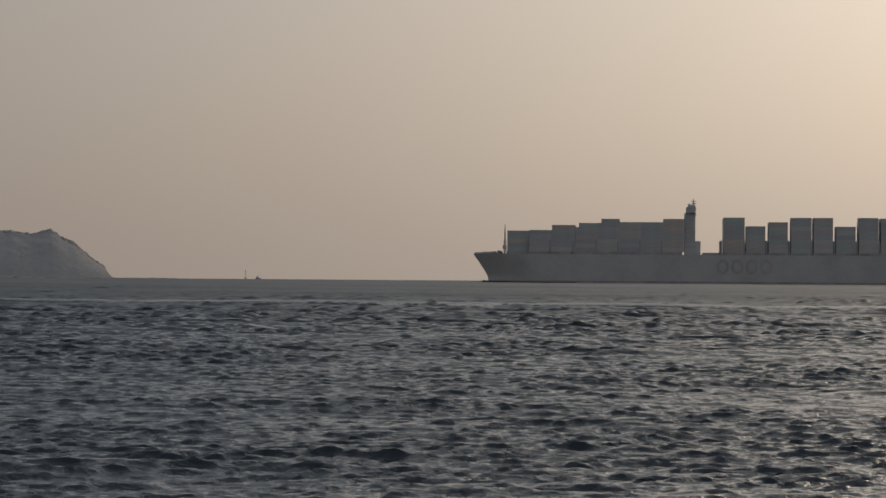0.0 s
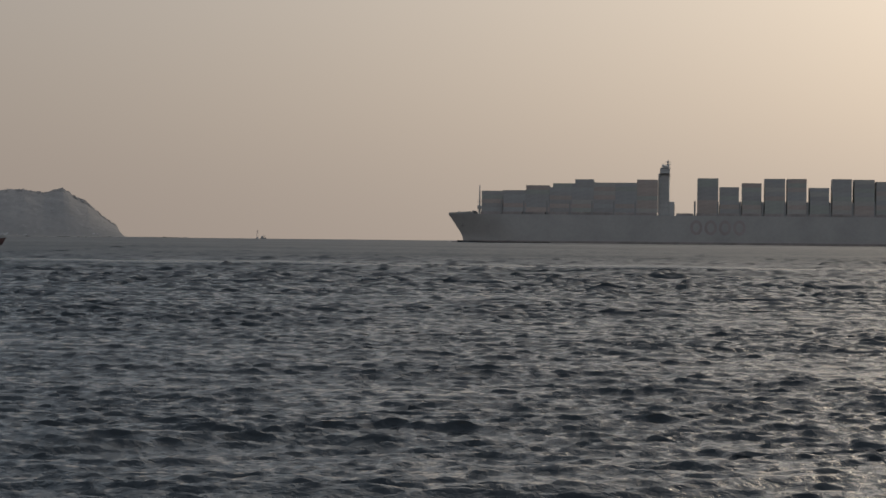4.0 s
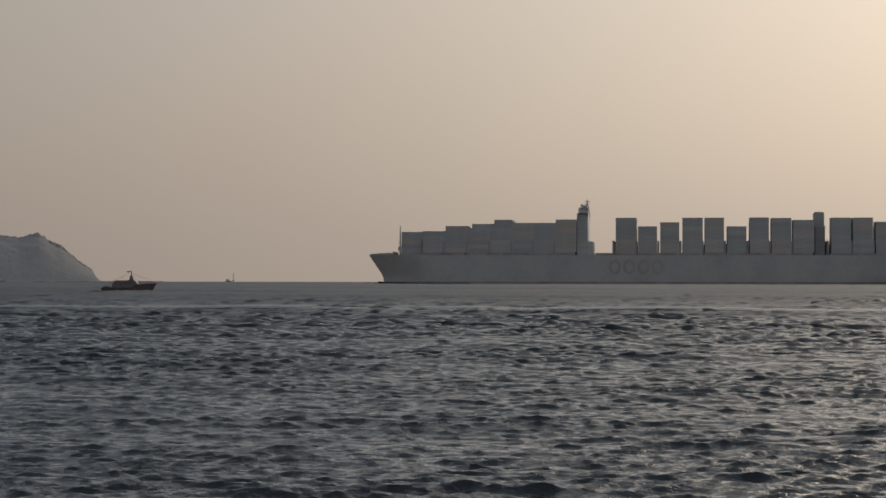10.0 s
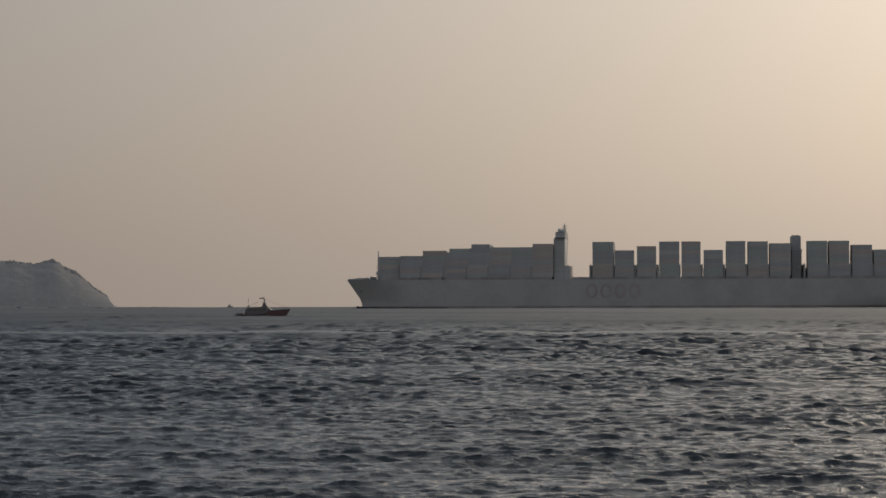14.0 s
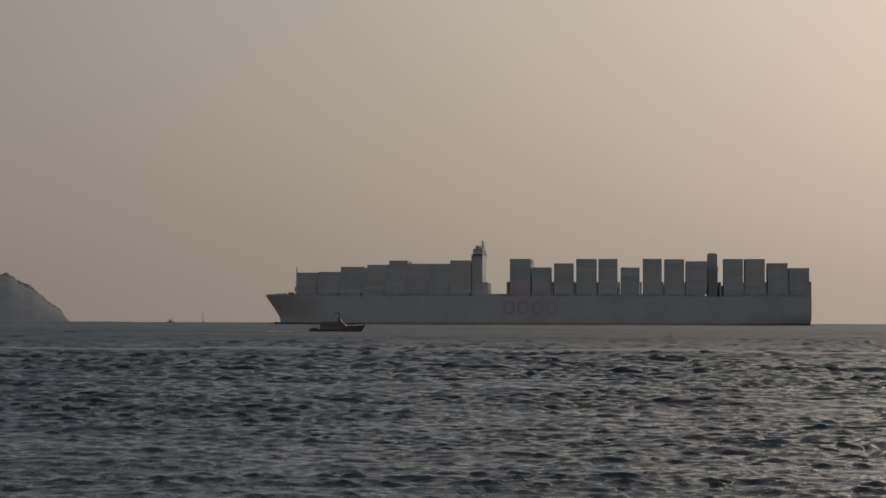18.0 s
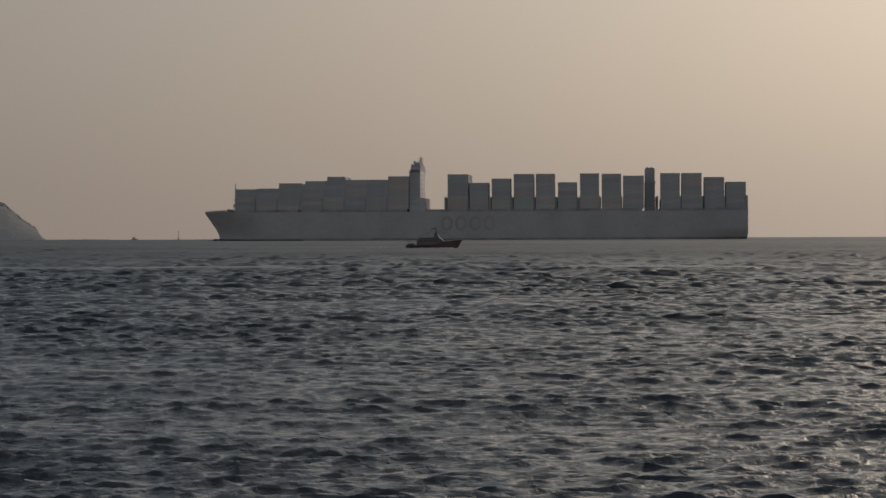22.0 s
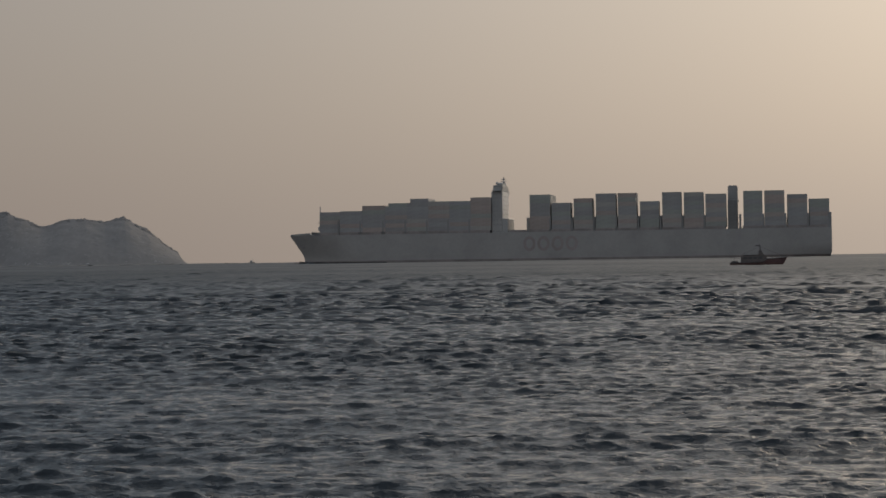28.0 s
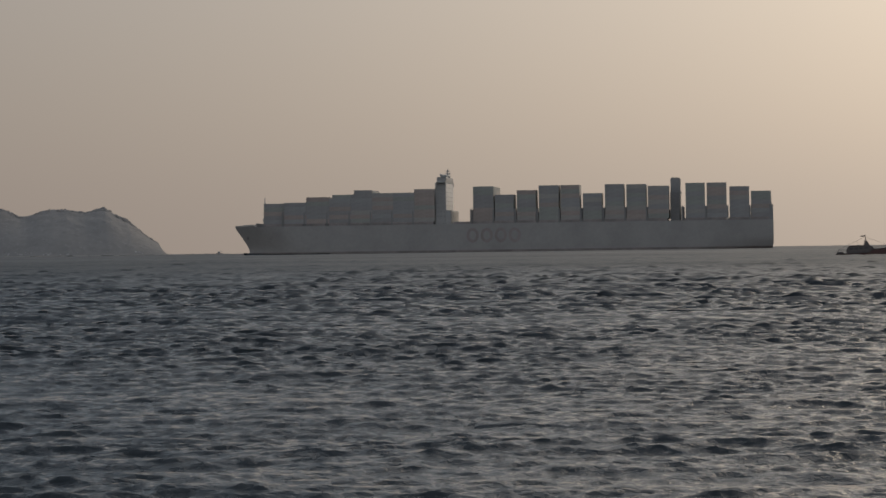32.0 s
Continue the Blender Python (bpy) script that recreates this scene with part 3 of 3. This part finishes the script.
def build_cargo(ship):
    rng = random.Random(21)
    shared = {}
    for k, (s, top) in enumerate(BAYS):
        long = 13.72 if k in (8, 16) else 13.3 if k == 11 else 13.0 if k in (15, 18, 19, 20) else 12.55
        tiers = round((top - BASE) / 2.87)
        h = (top - BASE) / tiers
        half = min(half_breadth(s + 1, DECK), half_breadth(s + 11, DECK)) - 0.2
        rows = min(19, int(2 * half / 2.5))
        y0 = -rows * 1.25
        bm = bmesh.new()
        box(bm, s - 0.5, s + 12.7, y0 - 0.1, -y0 + 0.1, DECK - 0.1, BASE - 0.03)
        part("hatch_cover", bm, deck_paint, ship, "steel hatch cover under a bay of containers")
        bm = bmesh.new()
        for r in range(1, rows):
            n = tiers
            if r in (1, rows - 1) and rng.random() < 0.5:
                n -= 1
            elif rng.random() < 0.12:
                n -= 1
            if k == 2 and r > rows * 0.55:
                n -= 1
            if k > 8 and r > rows * 0.42:
                n = min(n, 2)
            for t in range(n):
                lead = 2.2 if k in (3, 4) and t == tiers - 1 else 0.0
                box(bm, s + lead, s + (BAYS[k + 1][0] - s - 1.0 if k < 7 else long), y0 + r * 2.5 + 0.03, y0 + r * 2.5 + 2.47, BASE + t * h, BASE + (t + 1) * h - 0.01)
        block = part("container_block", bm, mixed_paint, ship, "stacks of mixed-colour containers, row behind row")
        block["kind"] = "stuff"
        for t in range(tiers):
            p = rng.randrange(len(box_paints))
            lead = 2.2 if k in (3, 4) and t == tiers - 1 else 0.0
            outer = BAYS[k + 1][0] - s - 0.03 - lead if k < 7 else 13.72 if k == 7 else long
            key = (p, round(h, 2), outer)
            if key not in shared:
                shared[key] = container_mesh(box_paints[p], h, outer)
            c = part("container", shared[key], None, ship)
            c.location = (s + lead, y0, BASE + t * h)


def lashing_mesh(half):
    bm = bmesh.new()
    n = 9
    for i in range(n + 1):
        y = -half + 2 * half * i / n
        for x in (-0.42, 0.42):
            box(bm, x - 0.13, x + 0.13, y - 0.16, y + 0.16, DECK - 0.1, 28.0)
    for y in (-half - 0.3, half + 0.1):
        box(bm, -0.55, 0.55, y, y + 0.2, DECK - 0.1, 28.0)
    for z in (22.9, 25.4, 27.9):
        box(bm, -0.62, 0.62, -half, half, z, z + 0.22)
    for z in (23.9, 26.4, 28.9):
        tube(bm, (-0.6, -half, z), (-0.6, half, z), 0.05, seg=4)
        tube(bm, (0.6, -half, z), (0.6, half, z), 0.05, seg=4)
    return bm


def build_lashing(ship):
    ends = [(a[0] + 12.19 + b[0]) / 2 for a, b in zip(BAYS, BAYS[1:]) if b[0] - a[0] < 17] + [165.7, 306.4]
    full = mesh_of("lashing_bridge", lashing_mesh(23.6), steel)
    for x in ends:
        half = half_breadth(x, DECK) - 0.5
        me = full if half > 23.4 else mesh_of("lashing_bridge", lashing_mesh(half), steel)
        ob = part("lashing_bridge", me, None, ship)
        ob.location = (x, 0, 0)


def build_bridge(ship):
    bm = bmesh.new()
    box(bm, 141.5, 148.7, -21.6, 21.6, DECK - 0.1, 46.3, 0.25)
    box(bm, 148.7, 152.2, -22.0, 22.0, DECK - 0.1, 27.8, 0.2)
    house = part("deckhouse", bm, white_paint, ship, "tall narrow white accommodation tower")
    # a brighter paint on this wall stands in for sunlight
    bm = bmesh.new()
    box(bm, 148.703, 148.76, -21.0, 21.0, 28.0, 46.2)
    part("aft_bulkhead", bm, bright_paint, house, "white after wall of the tower, sunlight painted in")
    for z in range(22, 46, 3):
        bm = bmesh.new()
        box(bm, 141.35, 148.85, -21.8, 21.8, z, z + 0.16)
        part("deck_edge", bm, white_paint, house)
    bm = bmesh.new()
    box(bm, 142.4, 149.0, -24.2, 24.2, 46.3, 47.2, 0.2)
    box(bm, 142.6, 148.8, -20.0, 20.0, 47.2, 50.0, 0.3)
    box(bm, 142.8, 148.7, -20.4, 20.4, 50.0, 50.35, 0.1)
    box(bm, 144.0, 148.2, -12.0, 12.0, 50.3, 52.2, 0.5)
    wheel = part("wheelhouse", bm, white_paint, ship, "bridge with wings that reach over the ship's sides")
    for x in (143.4, 145.1, 146.8, 148.4):
        bm = bmesh.new()
        box(bm, x - 0.75, x + 0.75, -20.06, -19.96, 48.1, 49.5)
        part("window", bm, glass_pale, wheel)
    for k in range(16):
        bm = bmesh.new()
        y = -19 + k * 2.53
        box(bm, 142.54, 142.64, y - 1.0, y + 1.0, 48.1, 49.5)
        part("window", bm, glass_pale, wheel)
    pane = bmesh.new()
    box(pane, -0.55, 0.55, -0.05, 0.05, -0.55, 0.55)
    pane = mesh_of("window", pane, glass_pale)
    for z in range(23, 46, 3):
        for x in (143.2, 145.5, 147.8):
            ob = part("window", pane, None, house)
            ob.location = (x, -21.61, z + 0.9)
    bm = bmesh.new()
    tube(bm, (147.6, 0, 50.3), (147.6, 0, 56.4), 0.5, 0.25)
    tube(bm, (146.2, 0, 50.3), (147.5, 0, 54.0), 0.18, seg=6)
    tube(bm, (149.2, 0, 50.3), (147.7, 0, 54.0), 0.18, seg=6)
    mast = part("radar_mast", bm, white_paint, ship, "radar mast on the bridge roof")
    for z, ln in ((52.6, 2.0), (54.2, 1.5)):
        bm = bmesh.new()
        box(bm, 147.6 - ln, 147.6 + ln, -0.25, 0.25, z + 0.5, z + 0.9, 0.08)
        box(bm, 147.0, 148.2, -0.4, 0.4, z, z + 0.45)
        part("radar", bm, white_paint, mast)
    bm = bmesh.new()
    tube(bm, (147.6, -3.5, 55.3), (147.6, 3.5, 55.3), 0.1, seg=6)
    tube(bm, (145.8, 0, 55.0), (149.4, 0, 55.0), 0.09, seg=6)
    part("yard", bm, white_paint, mast)
    for x, y, h in ((143.5, -8, 3.2), (144.4, 7, 4.0), (148.3, -10, 3.6), (148.2, 5, 4.5), (145.2, -3, 2.6)):
        bm = bmesh.new()
        tube(bm, (x, y, 50.3), (x, y, 50.3 + h), 0.07, 0.04, 5)
        part("whip_aerial", bm, white_paint, ship)
    for x, y in ((144.6, -13.5), (147.0, 13.5)):
        bm = bmesh.new()
        tube(bm, (x, y, 50.3), (x, y, 51.2), 0.3)
        bmesh.ops.create_uvsphere(bm, u_segments=12, v_segments=8, radius=0.9, matrix=Matrix.Translation((x, y, 51.9)))
        part("radome", bm, white_paint, ship, "white radome on the bridge roof")
    for side in (-1, 1):
        bm = bmesh.new()
        for x in (143.0, 148.8):
            tube(bm, (x, side * 21.5, 44.0), (x, side * 23.8, 46.3), 0.2, seg=6)
        part("wing_brace", bm, white_paint, ship)
    bm = bmesh.new()
    box(bm, 153.6, 164.6, -22.5, 22.5, DECK - 0.1, 20.15)
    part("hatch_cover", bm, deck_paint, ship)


def build_funnel(ship):
    bm = bmesh.new()
    box(bm, 298.3, 304.9, -16.0, 16.0, DECK - 0.1, 38.0, 0.3)
    prism(bm, ((298.4, 38.0), (304.9, 38.0), (304.9, 46.6), (304.2, 47.5), (299.0, 47.5), (298.4, 46.6)), -7.0, 7.0)
    funnel = part("funnel", bm, steel, ship, "tall dark funnel casing with a rounded top")
    for x, y in ((300.0, -3.5), (302.4, -3.5), (300.0, 1.5), (302.4, 1.5)):
        bm = bmesh.new()
        tube(bm, (x, y, 47.2), (x, y, 47.9), 0.5, 0.45, 10)
        part("exhaust_pipe", bm, steel, funnel)
    bm = bmesh.new()
    box(bm, 304.9, 305.4, -15.0, 15.0, 37.0, 38.0)
    for z in (22.0, 26.0):
        box(bm, 304.9, 305.8, -15.5, 15.5, z, z + 0.2)
    part("funnel_platform", bm, steel, funnel)


def build_stern(ship):
    bm = bmesh.new()
    box(bm, 364.6, 365.6, -22.0, 22.0, DECK - 0.1, 28.2)
    for y in (-22.9, 22.6):
        box(bm, 363.4, 365.9, y, y + 0.3, DECK - 0.1, 28.4)
    for z in (21.0, 24.4, 28.2):
        box(bm, 363.9, 365.8, -22.3, 22.3, z, z + 0.25)
    part("stern_lashing_frame", bm, steel, ship, "tall lashing frame along the transom")
    bm = bmesh.new()
    tube(bm, (365.2, 0, 28.4), (365.2, 0, 33.0), 0.12, 0.06, 6)
    part("stern_light_mast", bm, steel, ship)
    for side in (-1, 1):
        for k in range(36):
            bm = bmesh.new()
            s0, s1 = 20 + k * 9.6, 20 + (k + 1) * 9.6
            for z in (19.1, 19.6):
                tube(bm, (s0, side * (half_breadth(s0, DECK) - 0.15), z), (s1, side * (half_breadth(s1, DECK) - 0.15), z), 0.05, seg=4)
            for q in range(4):
                s = s0 + 2.4 * q
                y = side * (half_breadth(s, DECK) - 0.15)
                box(bm, s - 0.05, s + 0.05, y - 0.05, y + 0.05, DECK - 0.1, 19.6)
            part("railing_section", bm, steel, ship)


def build_ship():
    ship = empty("container_ship", "very large dark container ship, loaded high, under way", "container ship")
    build_hull(ship)
    build_foredeck(ship)
    build_cargo(ship)
    build_lashing(ship)
    build_bridge(ship)
    build_funnel(ship)
    build_stern(ship)
    # the bow wave: low ridges of water and foam that spread from the stem
    rng = random.Random(2)
    bm = bmesh.new()
    for side in (-1, 1):
        prev = None
        for k in range(60):
            s = 6.5 + k * 1.1
            y = side * (0.4 + half_breadth(max(s, 10.6), 0.5) + 0.6 + k * 0.09)
            hgt = 0.9 * math.exp(-k / 14) + 0.12 + rng.uniform(-0.06, 0.08)
            ring = [bm.verts.new((s, y - side * 0.7, -0.4)), bm.verts.new((s, y, hgt)), bm.verts.new((s, y + side * 1.1, -0.4))]
            if prev:
                bm.faces.new((prev[0], ring[0], ring[1], prev[1])), bm.faces.new((prev[1], ring[1], ring[2], prev[2]))
            prev = ring
    part("bow_wave", bm, water, ship, "low bow wave along the waterline", True)
    return ship


container_ship = build_ship()


# ---- the pilot launch: x forward, z up from the waterline ----
launch_red = material("dull_red_hull_paint", (0.155, 0.09, 0.088), 0.5, vary=0.12, scale=2.0, stain=0.2, stain_scale=0.5)
launch_glass = material("tinted_cabin_glass", (0.08, 0.08, 0.085), 0.2, vary=0.03)
# pale colour in place of the sky mirrored in the windscreen glass
launch_pale = material("windscreen_sky_glint_paint", (0.55, 0.54, 0.52), 0.35, vary=0.05, scale=2.0)
launch_dark = material("black_fender_rubber", (0.10, 0.09, 0.09), 0.8, scale=3.0)
launch_grey = material("grey_cabin_paint", (0.115, 0.10, 0.097), 0.5, vary=0.08, scale=2.0, stain=0.12, stain_scale=0.6)


def build_launch():
    launch = empty("pilot_boat", "small motor launch with red bow and grey cabin", "boat")
    bm = bmesh.new()
    rows = []
    for k in range(25):
        t = k / 24
        x = -7.6 + 14.3 * t
        zt = lerp(((0, 1.1), (0.55, 1.15), (0.60, 1.3), (0.635, 1.85), (1, 2.15)), t)
        b = 1.95 * (1 - max(0, (t - 0.55) / 0.45) ** 2.3) + 0.03
        row = []
        for f, bb in ((0, 0.12), (0.25, 0.62), (0.55, 0.9), (1, 1.0)):
            z = -0.7 + (zt + 0.7) * f
            rake = (1 - f) * 1.75 * max(0, (t - 0.6) / 0.4) ** 2
            row.append((x - rake, b * bb, z))
        rows.append(row)
    port = [[bm.verts.new((x, y, z)) for x, y, z in r] for r in rows]
    star = [[bm.verts.new((x, -y, z)) for x, y, z in r] for r in rows]
    for i in range(24):
        for j in range(3):
            bm.faces.new((port[i][j], port[i + 1][j], port[i + 1][j + 1], port[i][j + 1]))
            bm.faces.new((star[i][j + 1], star[i + 1][j + 1], star[i + 1][j], star[i][j]))
        bm.faces.new((port[i][3], port[i + 1][3], star[i + 1][3], star[i][3]))
        bm.faces.new((port[i][0], star[i][0], star[i + 1][0], port[i + 1][0]))
    for j in range(3):
        bm.faces.new((port[0][j], port[0][j + 1], star[0][j + 1], star[0][j]))
        bm.faces.new((port[24][j], star[24][j], star[24][j + 1], port[24][j + 1]))
    part("hull", bm, launch_red, launch, "dull red hull that rises to a raked bow", True)
    for side in (-1, 1):
        bm = bmesh.new()
        for i in range(23):
            a, b = Vector(rows[i][3]), Vector(rows[i + 1][3])
            a.y, b.y = side * (a.y + 0.05), side * (b.y + 0.05)
            a.z -= 0.12
            b.z -= 0.12
            tube(bm, a, b, 0.11, seg=6)
        part("fender", bm, launch_dark, launch, "black rubber fender along the gunwale")
        for k in range(7):
            bm = bmesh.new()
            x = 1.4 + k * 0.8
            t = (x + 7.6) / 14.3
            y = side * (1.85 * (1 - max(0, (t - 0.55) / 0.45) ** 2.3))
            z = lerp(((0.60, 1.3), (0.635, 1.85), (1, 2.15)), t) - 0.05
            tube(bm, (x, y, z), (x, y, z + 0.45), 0.025, seg=5)
            part("rail_post", bm, launch_dark, launch)
        bm = bmesh.new()
        tube(bm, (1.4, side * 1.8, 2.28), (6.2, side * 0.5, 2.52), 0.025, seg=5)
        part("bow_rail", bm, launch_dark, launch)
    bm = bmesh.new()
    prism(bm, ((-4.9, 1.0), (2.2, 1.2), (1.9, 1.9), (1.1, 2.75), (-0.6, 2.95), (-4.3, 2.72), (-4.75, 2.3)), -1.45, 1.45)
    prism(bm, ((-0.75, 2.8), (0.9, 2.7), (0.65, 3.3), (0.32, 3.75), (-0.22, 3.7), (-0.42, 3.2)), -0.9, 0.9)
    cabin = part("cabin", bm, launch_grey, launch, "low grey wheelhouse with a sloping windscreen")
    bm = bmesh.new()
    box(bm, -4.2, -0.4, -1.6, 1.6, 2.78, 2.92, 0.05)
    part("roof", bm, launch_grey, cabin)
    for x0, x1 in ((-4.2, -3.2), (-3.0, -2.0), (-1.8, -0.8), (-0.6, 0.5)):
        for side in (-1, 1):
            bm = bmesh.new()
            box(bm, x0, x1, side * 1.46 - 0.02, side * 1.46 + 0.02, 1.85, 2.45)
            part("window", bm, launch_glass, cabin)
    bm = bmesh.new()
    v = [bm.verts.new(c) for c in ((1.93, -1.3, 1.93), (1.93, 1.3, 1.93), (1.17, 1.3, 2.72), (1.17, -1.3, 2.72))]
    bm.faces.new(v)
    bmesh.ops.solidify(bm, geom=bm.faces[:], thickness=0.04)
    part("windscreen", bm, launch_pale, cabin, "raked windscreen, its sky reflection painted pale")
    bm = bmesh.new()
    tube(bm, (0.1, 0, 3.6), (-0.1, 0, 5.6), 0.13, 0.06, 6)
    box(bm, -1.25, -0.1, -0.12, 0.12, 5.05, 5.3, 0.04)
    tube(bm, (-0.5, 0, 3.3), (-0.08, 0, 4.6), 0.07, 0.05, 6)
    tube(bm, (0.0, -0.9, 4.3), (0.0, 0.9, 4.3), 0.05, seg=5)
    box(bm, -0.4, 0.45, -0.55, 0.55, 3.72, 3.95, 0.05)
    part("mast", bm, launch_dark, launch, "stub mast with lights and radar bar")
    for x, y, z in ((-4.0, 1.0, 3.5), (-1.9, -1.0, 3.7), (-3.2, -0.8, 3.3)):
        bm = bmesh.new()
        tube(bm, (x, y, 2.8), (x - 0.2, y, z), 0.03, 0.015, 5)
        part("whip_aerial", bm, launch_dark, launch)
    for a, b in (((-0.1, 0, 5.0), (-6.9, 0, 2.0)), ((0.0, 0, 4.9), (5.9, 0, 2.4))):
        bm = bmesh.new()
        tube(bm, a, b, 0.025, seg=5)
        part("stay", bm, launch_dark, launch)
    bm = bmesh.new()
    box(bm, -7.3, -5.6, -1.5, 1.5, 1.05, 1.5, 0.12)
    part("engine_box", bm, launch_dark, launch)
    for y in (-1.6, 1.6):
        bm = bmesh.new()
        tube(bm, (-6.9, y, 1.0), (-6.9, y, 1.95), 0.035, seg=5), tube(bm, (-4.9, y, 1.0), (-4.9, y, 1.95), 0.035, seg=5)
        tube(bm, (-6.9, y, 1.95), (-4.9, y, 2.0), 0.035, seg=5)
        part("stern_rail", bm, steel, launch)
    # wake: foam that spreads behind and curls off the bow
    rng = random.Random(4)
    bm = bmesh.new()
    for k in range(260):
        pick = rng.random()
        d = rng.random() ** 1.5 * 26 if pick < 0.4 else rng.gauss(10.5, 2.2) if pick < 0.7 else rng.gauss(27.5, 2.6)
        x, y = -7.2 - d, rng.gauss(0, 0.7 + d * 0.05)
        r = rng.uniform(0.25, 0.8)
        c = [bm.verts.new((x + 1.6 * r * math.cos(a) * rng.uniform(0.7, 1.3), y + r * math.sin(a) * rng.uniform(0.7, 1.3), 0.10 + rng.uniform(0, 0.06))) for a in (0, 1.05, 2.1, 3.14, 4.2, 5.2)]
        top = bm.verts.new((x, y, 0.22 + rng.uniform(0, 0.3) * math.exp(-d / 9) + (rng.uniform(0.1, 0.4) if pick >= 0.4 else 0)))
        for i in range(6):
            bm.faces.new((c[i], c[(i + 1) % 6], top))
    for side in (-1, 1):
        for k in range(40):
            x = 4.2 - k * 0.26
            y = side * (0.9 + (4.2 - x) * 0.16) + side * rng.uniform(0, 0.4)
            r = rng.uniform(0.15, 0.35)
            c = [bm.verts.new((x + 1.5 * r * math.cos(a), y + r * math.sin(a), 0.05)) for a in (0, 1.3, 2.5, 3.8, 5.0)]
            top = bm.verts.new((x, y, 0.2 + rng.uniform(0, 0.3)))
            for i in range(5):
                bm.faces.new((c[i], c[(i + 1) % 5], top))
    wake = part("wake", bm, foam, launch, "white foam churned up by the boat")
    wake["kind"] = "stuff"
    for p in launch.children_recursive:
        if p.parent == launch:
            p.matrix_basis = Matrix.Scale(0.75, 4)
    return launch


pilot_boat = build_launch()


# ---- small craft and a beacon on the horizon ----
def build_fisher():
    boat = empty("fishing_boat", "tiny fishing boat far off near the horizon", "boat")
    bm = bmesh.new()
    prism(bm, ((-4.2, 1.4), (-3.6, -0.5), (3.4, -0.5), (4.0, 1.1), (1.0, 0.9)), -1.3, 1.3)
    part("hull", bm, steel, boat)
    bm = bmesh.new()
    box(bm, -0.4, 2.4, -1.0, 1.0, 0.9, 3.4, 0.1)
    part("cabin", bm, white_paint, boat, "small white cabin")
    bm = bmesh.new()
    tube(bm, (-0.9, 0, 0.9), (-0.9, 0, 6.2), 0.14, 0.07, 6)
    tube(bm, (-0.9, 0, 1.6), (-3.4, 0, 4.4), 0.09, 0.06, 6)
    part("mast", bm, steel, boat)
    return boat


def build_beacon():
    b = empty("beacon", "thin lattice beacon standing in the far water", "beacon", Matrix.Translation((3400 * math.tan(-0.1997), 3400, -0.7)))
    bm = bmesh.new()
    tube(bm, (0, 0, -3), (0, 0, 2.2), 1.6, 1.4, 10)
    part("base", bm, rock, b)
    bm = bmesh.new()
    for x, y in ((-0.8, -0.8), (0.8, -0.8), (0.8, 0.8), (-0.8, 0.8)):
        tube(bm, (x, y, 2.2), (x * 0.4, y * 0.4, 10.5), 0.09, seg=5)
    for z in (4.0, 6.0, 8.0):
        f = 0.8 - 0.48 * (z - 2.2) / 8.3
        for a, c in (((-f, -f), (f, -f)), ((f, -f), (f, f)), ((f, f), (-f, f)), ((-f, f), (-f, -f))):
            tube(bm, (*a, z), (*c, z), 0.06, seg=4)
    part("lattice_tower", bm, steel, b)
    bm = bmesh.new()
    tube(bm, (0, 0, 10.5), (0, 0, 12.4), 0.6, 0.5, 8)
    part("lantern", bm, steel, b)


fishing_boat = build_fisher()
build_beacon()


# ---- what moves ----
def motions():
    walk(container_ship, [(t, pose(-166.2 - 6.285 * t, 1594.4, 0.15, 0, 0, 1.0)) for t in (0.0, 16.0, 32.0)])
    rows = []
    for k in range(65):
        t = k * 0.5
        rows.append((t, pose(-165.131 + 5.8154 * t - 4.1, 450.0, -0.30 + 0.10 * math.sin(2.1 * t) + 0.05 * math.sin(3.7 * t + 1),
                             1.6 * math.sin(1.7 * t), -1.2 + 1.3 * math.sin(2.1 * t + 0.8), 0)))
    walk(pilot_boat, rows)
    away = ((0, 254), (3, 246), (6, 235), (9, 227), (13, 206), (19, 170), (23, 149), (26, 128), (32, 92))
    walk(fishing_boat, [(t, pose(3000 * math.tan(-0.2549 + p / 4200), 3000, -0.5, 0, 0, 180)) for t, p in away])
    walk(sea, [(t, pose(SEA_DRIFT[0] * t, SEA_DRIFT[1] * t, 0)) for t in (0.0, 32.0)])
    walk(wake_swell, [(t, pose(t * 0.3 - 3.5, y - 135.0, z, 0, 0, -1.5)) for t, y, z in (
        (0.0, 179, 0.0), (8.0, 164, 0.0), (17.0, 161, -0.07), (22.0, 152, -0.12), (29.0, 140, -0.2), (32.0, 135, -0.22))])
    walk(swell, [(t, pose(SWELL_DRIFT[0] * t, SWELL_DRIFT[1] * t, 0)) for t in (0.0, 32.0)])


motions()
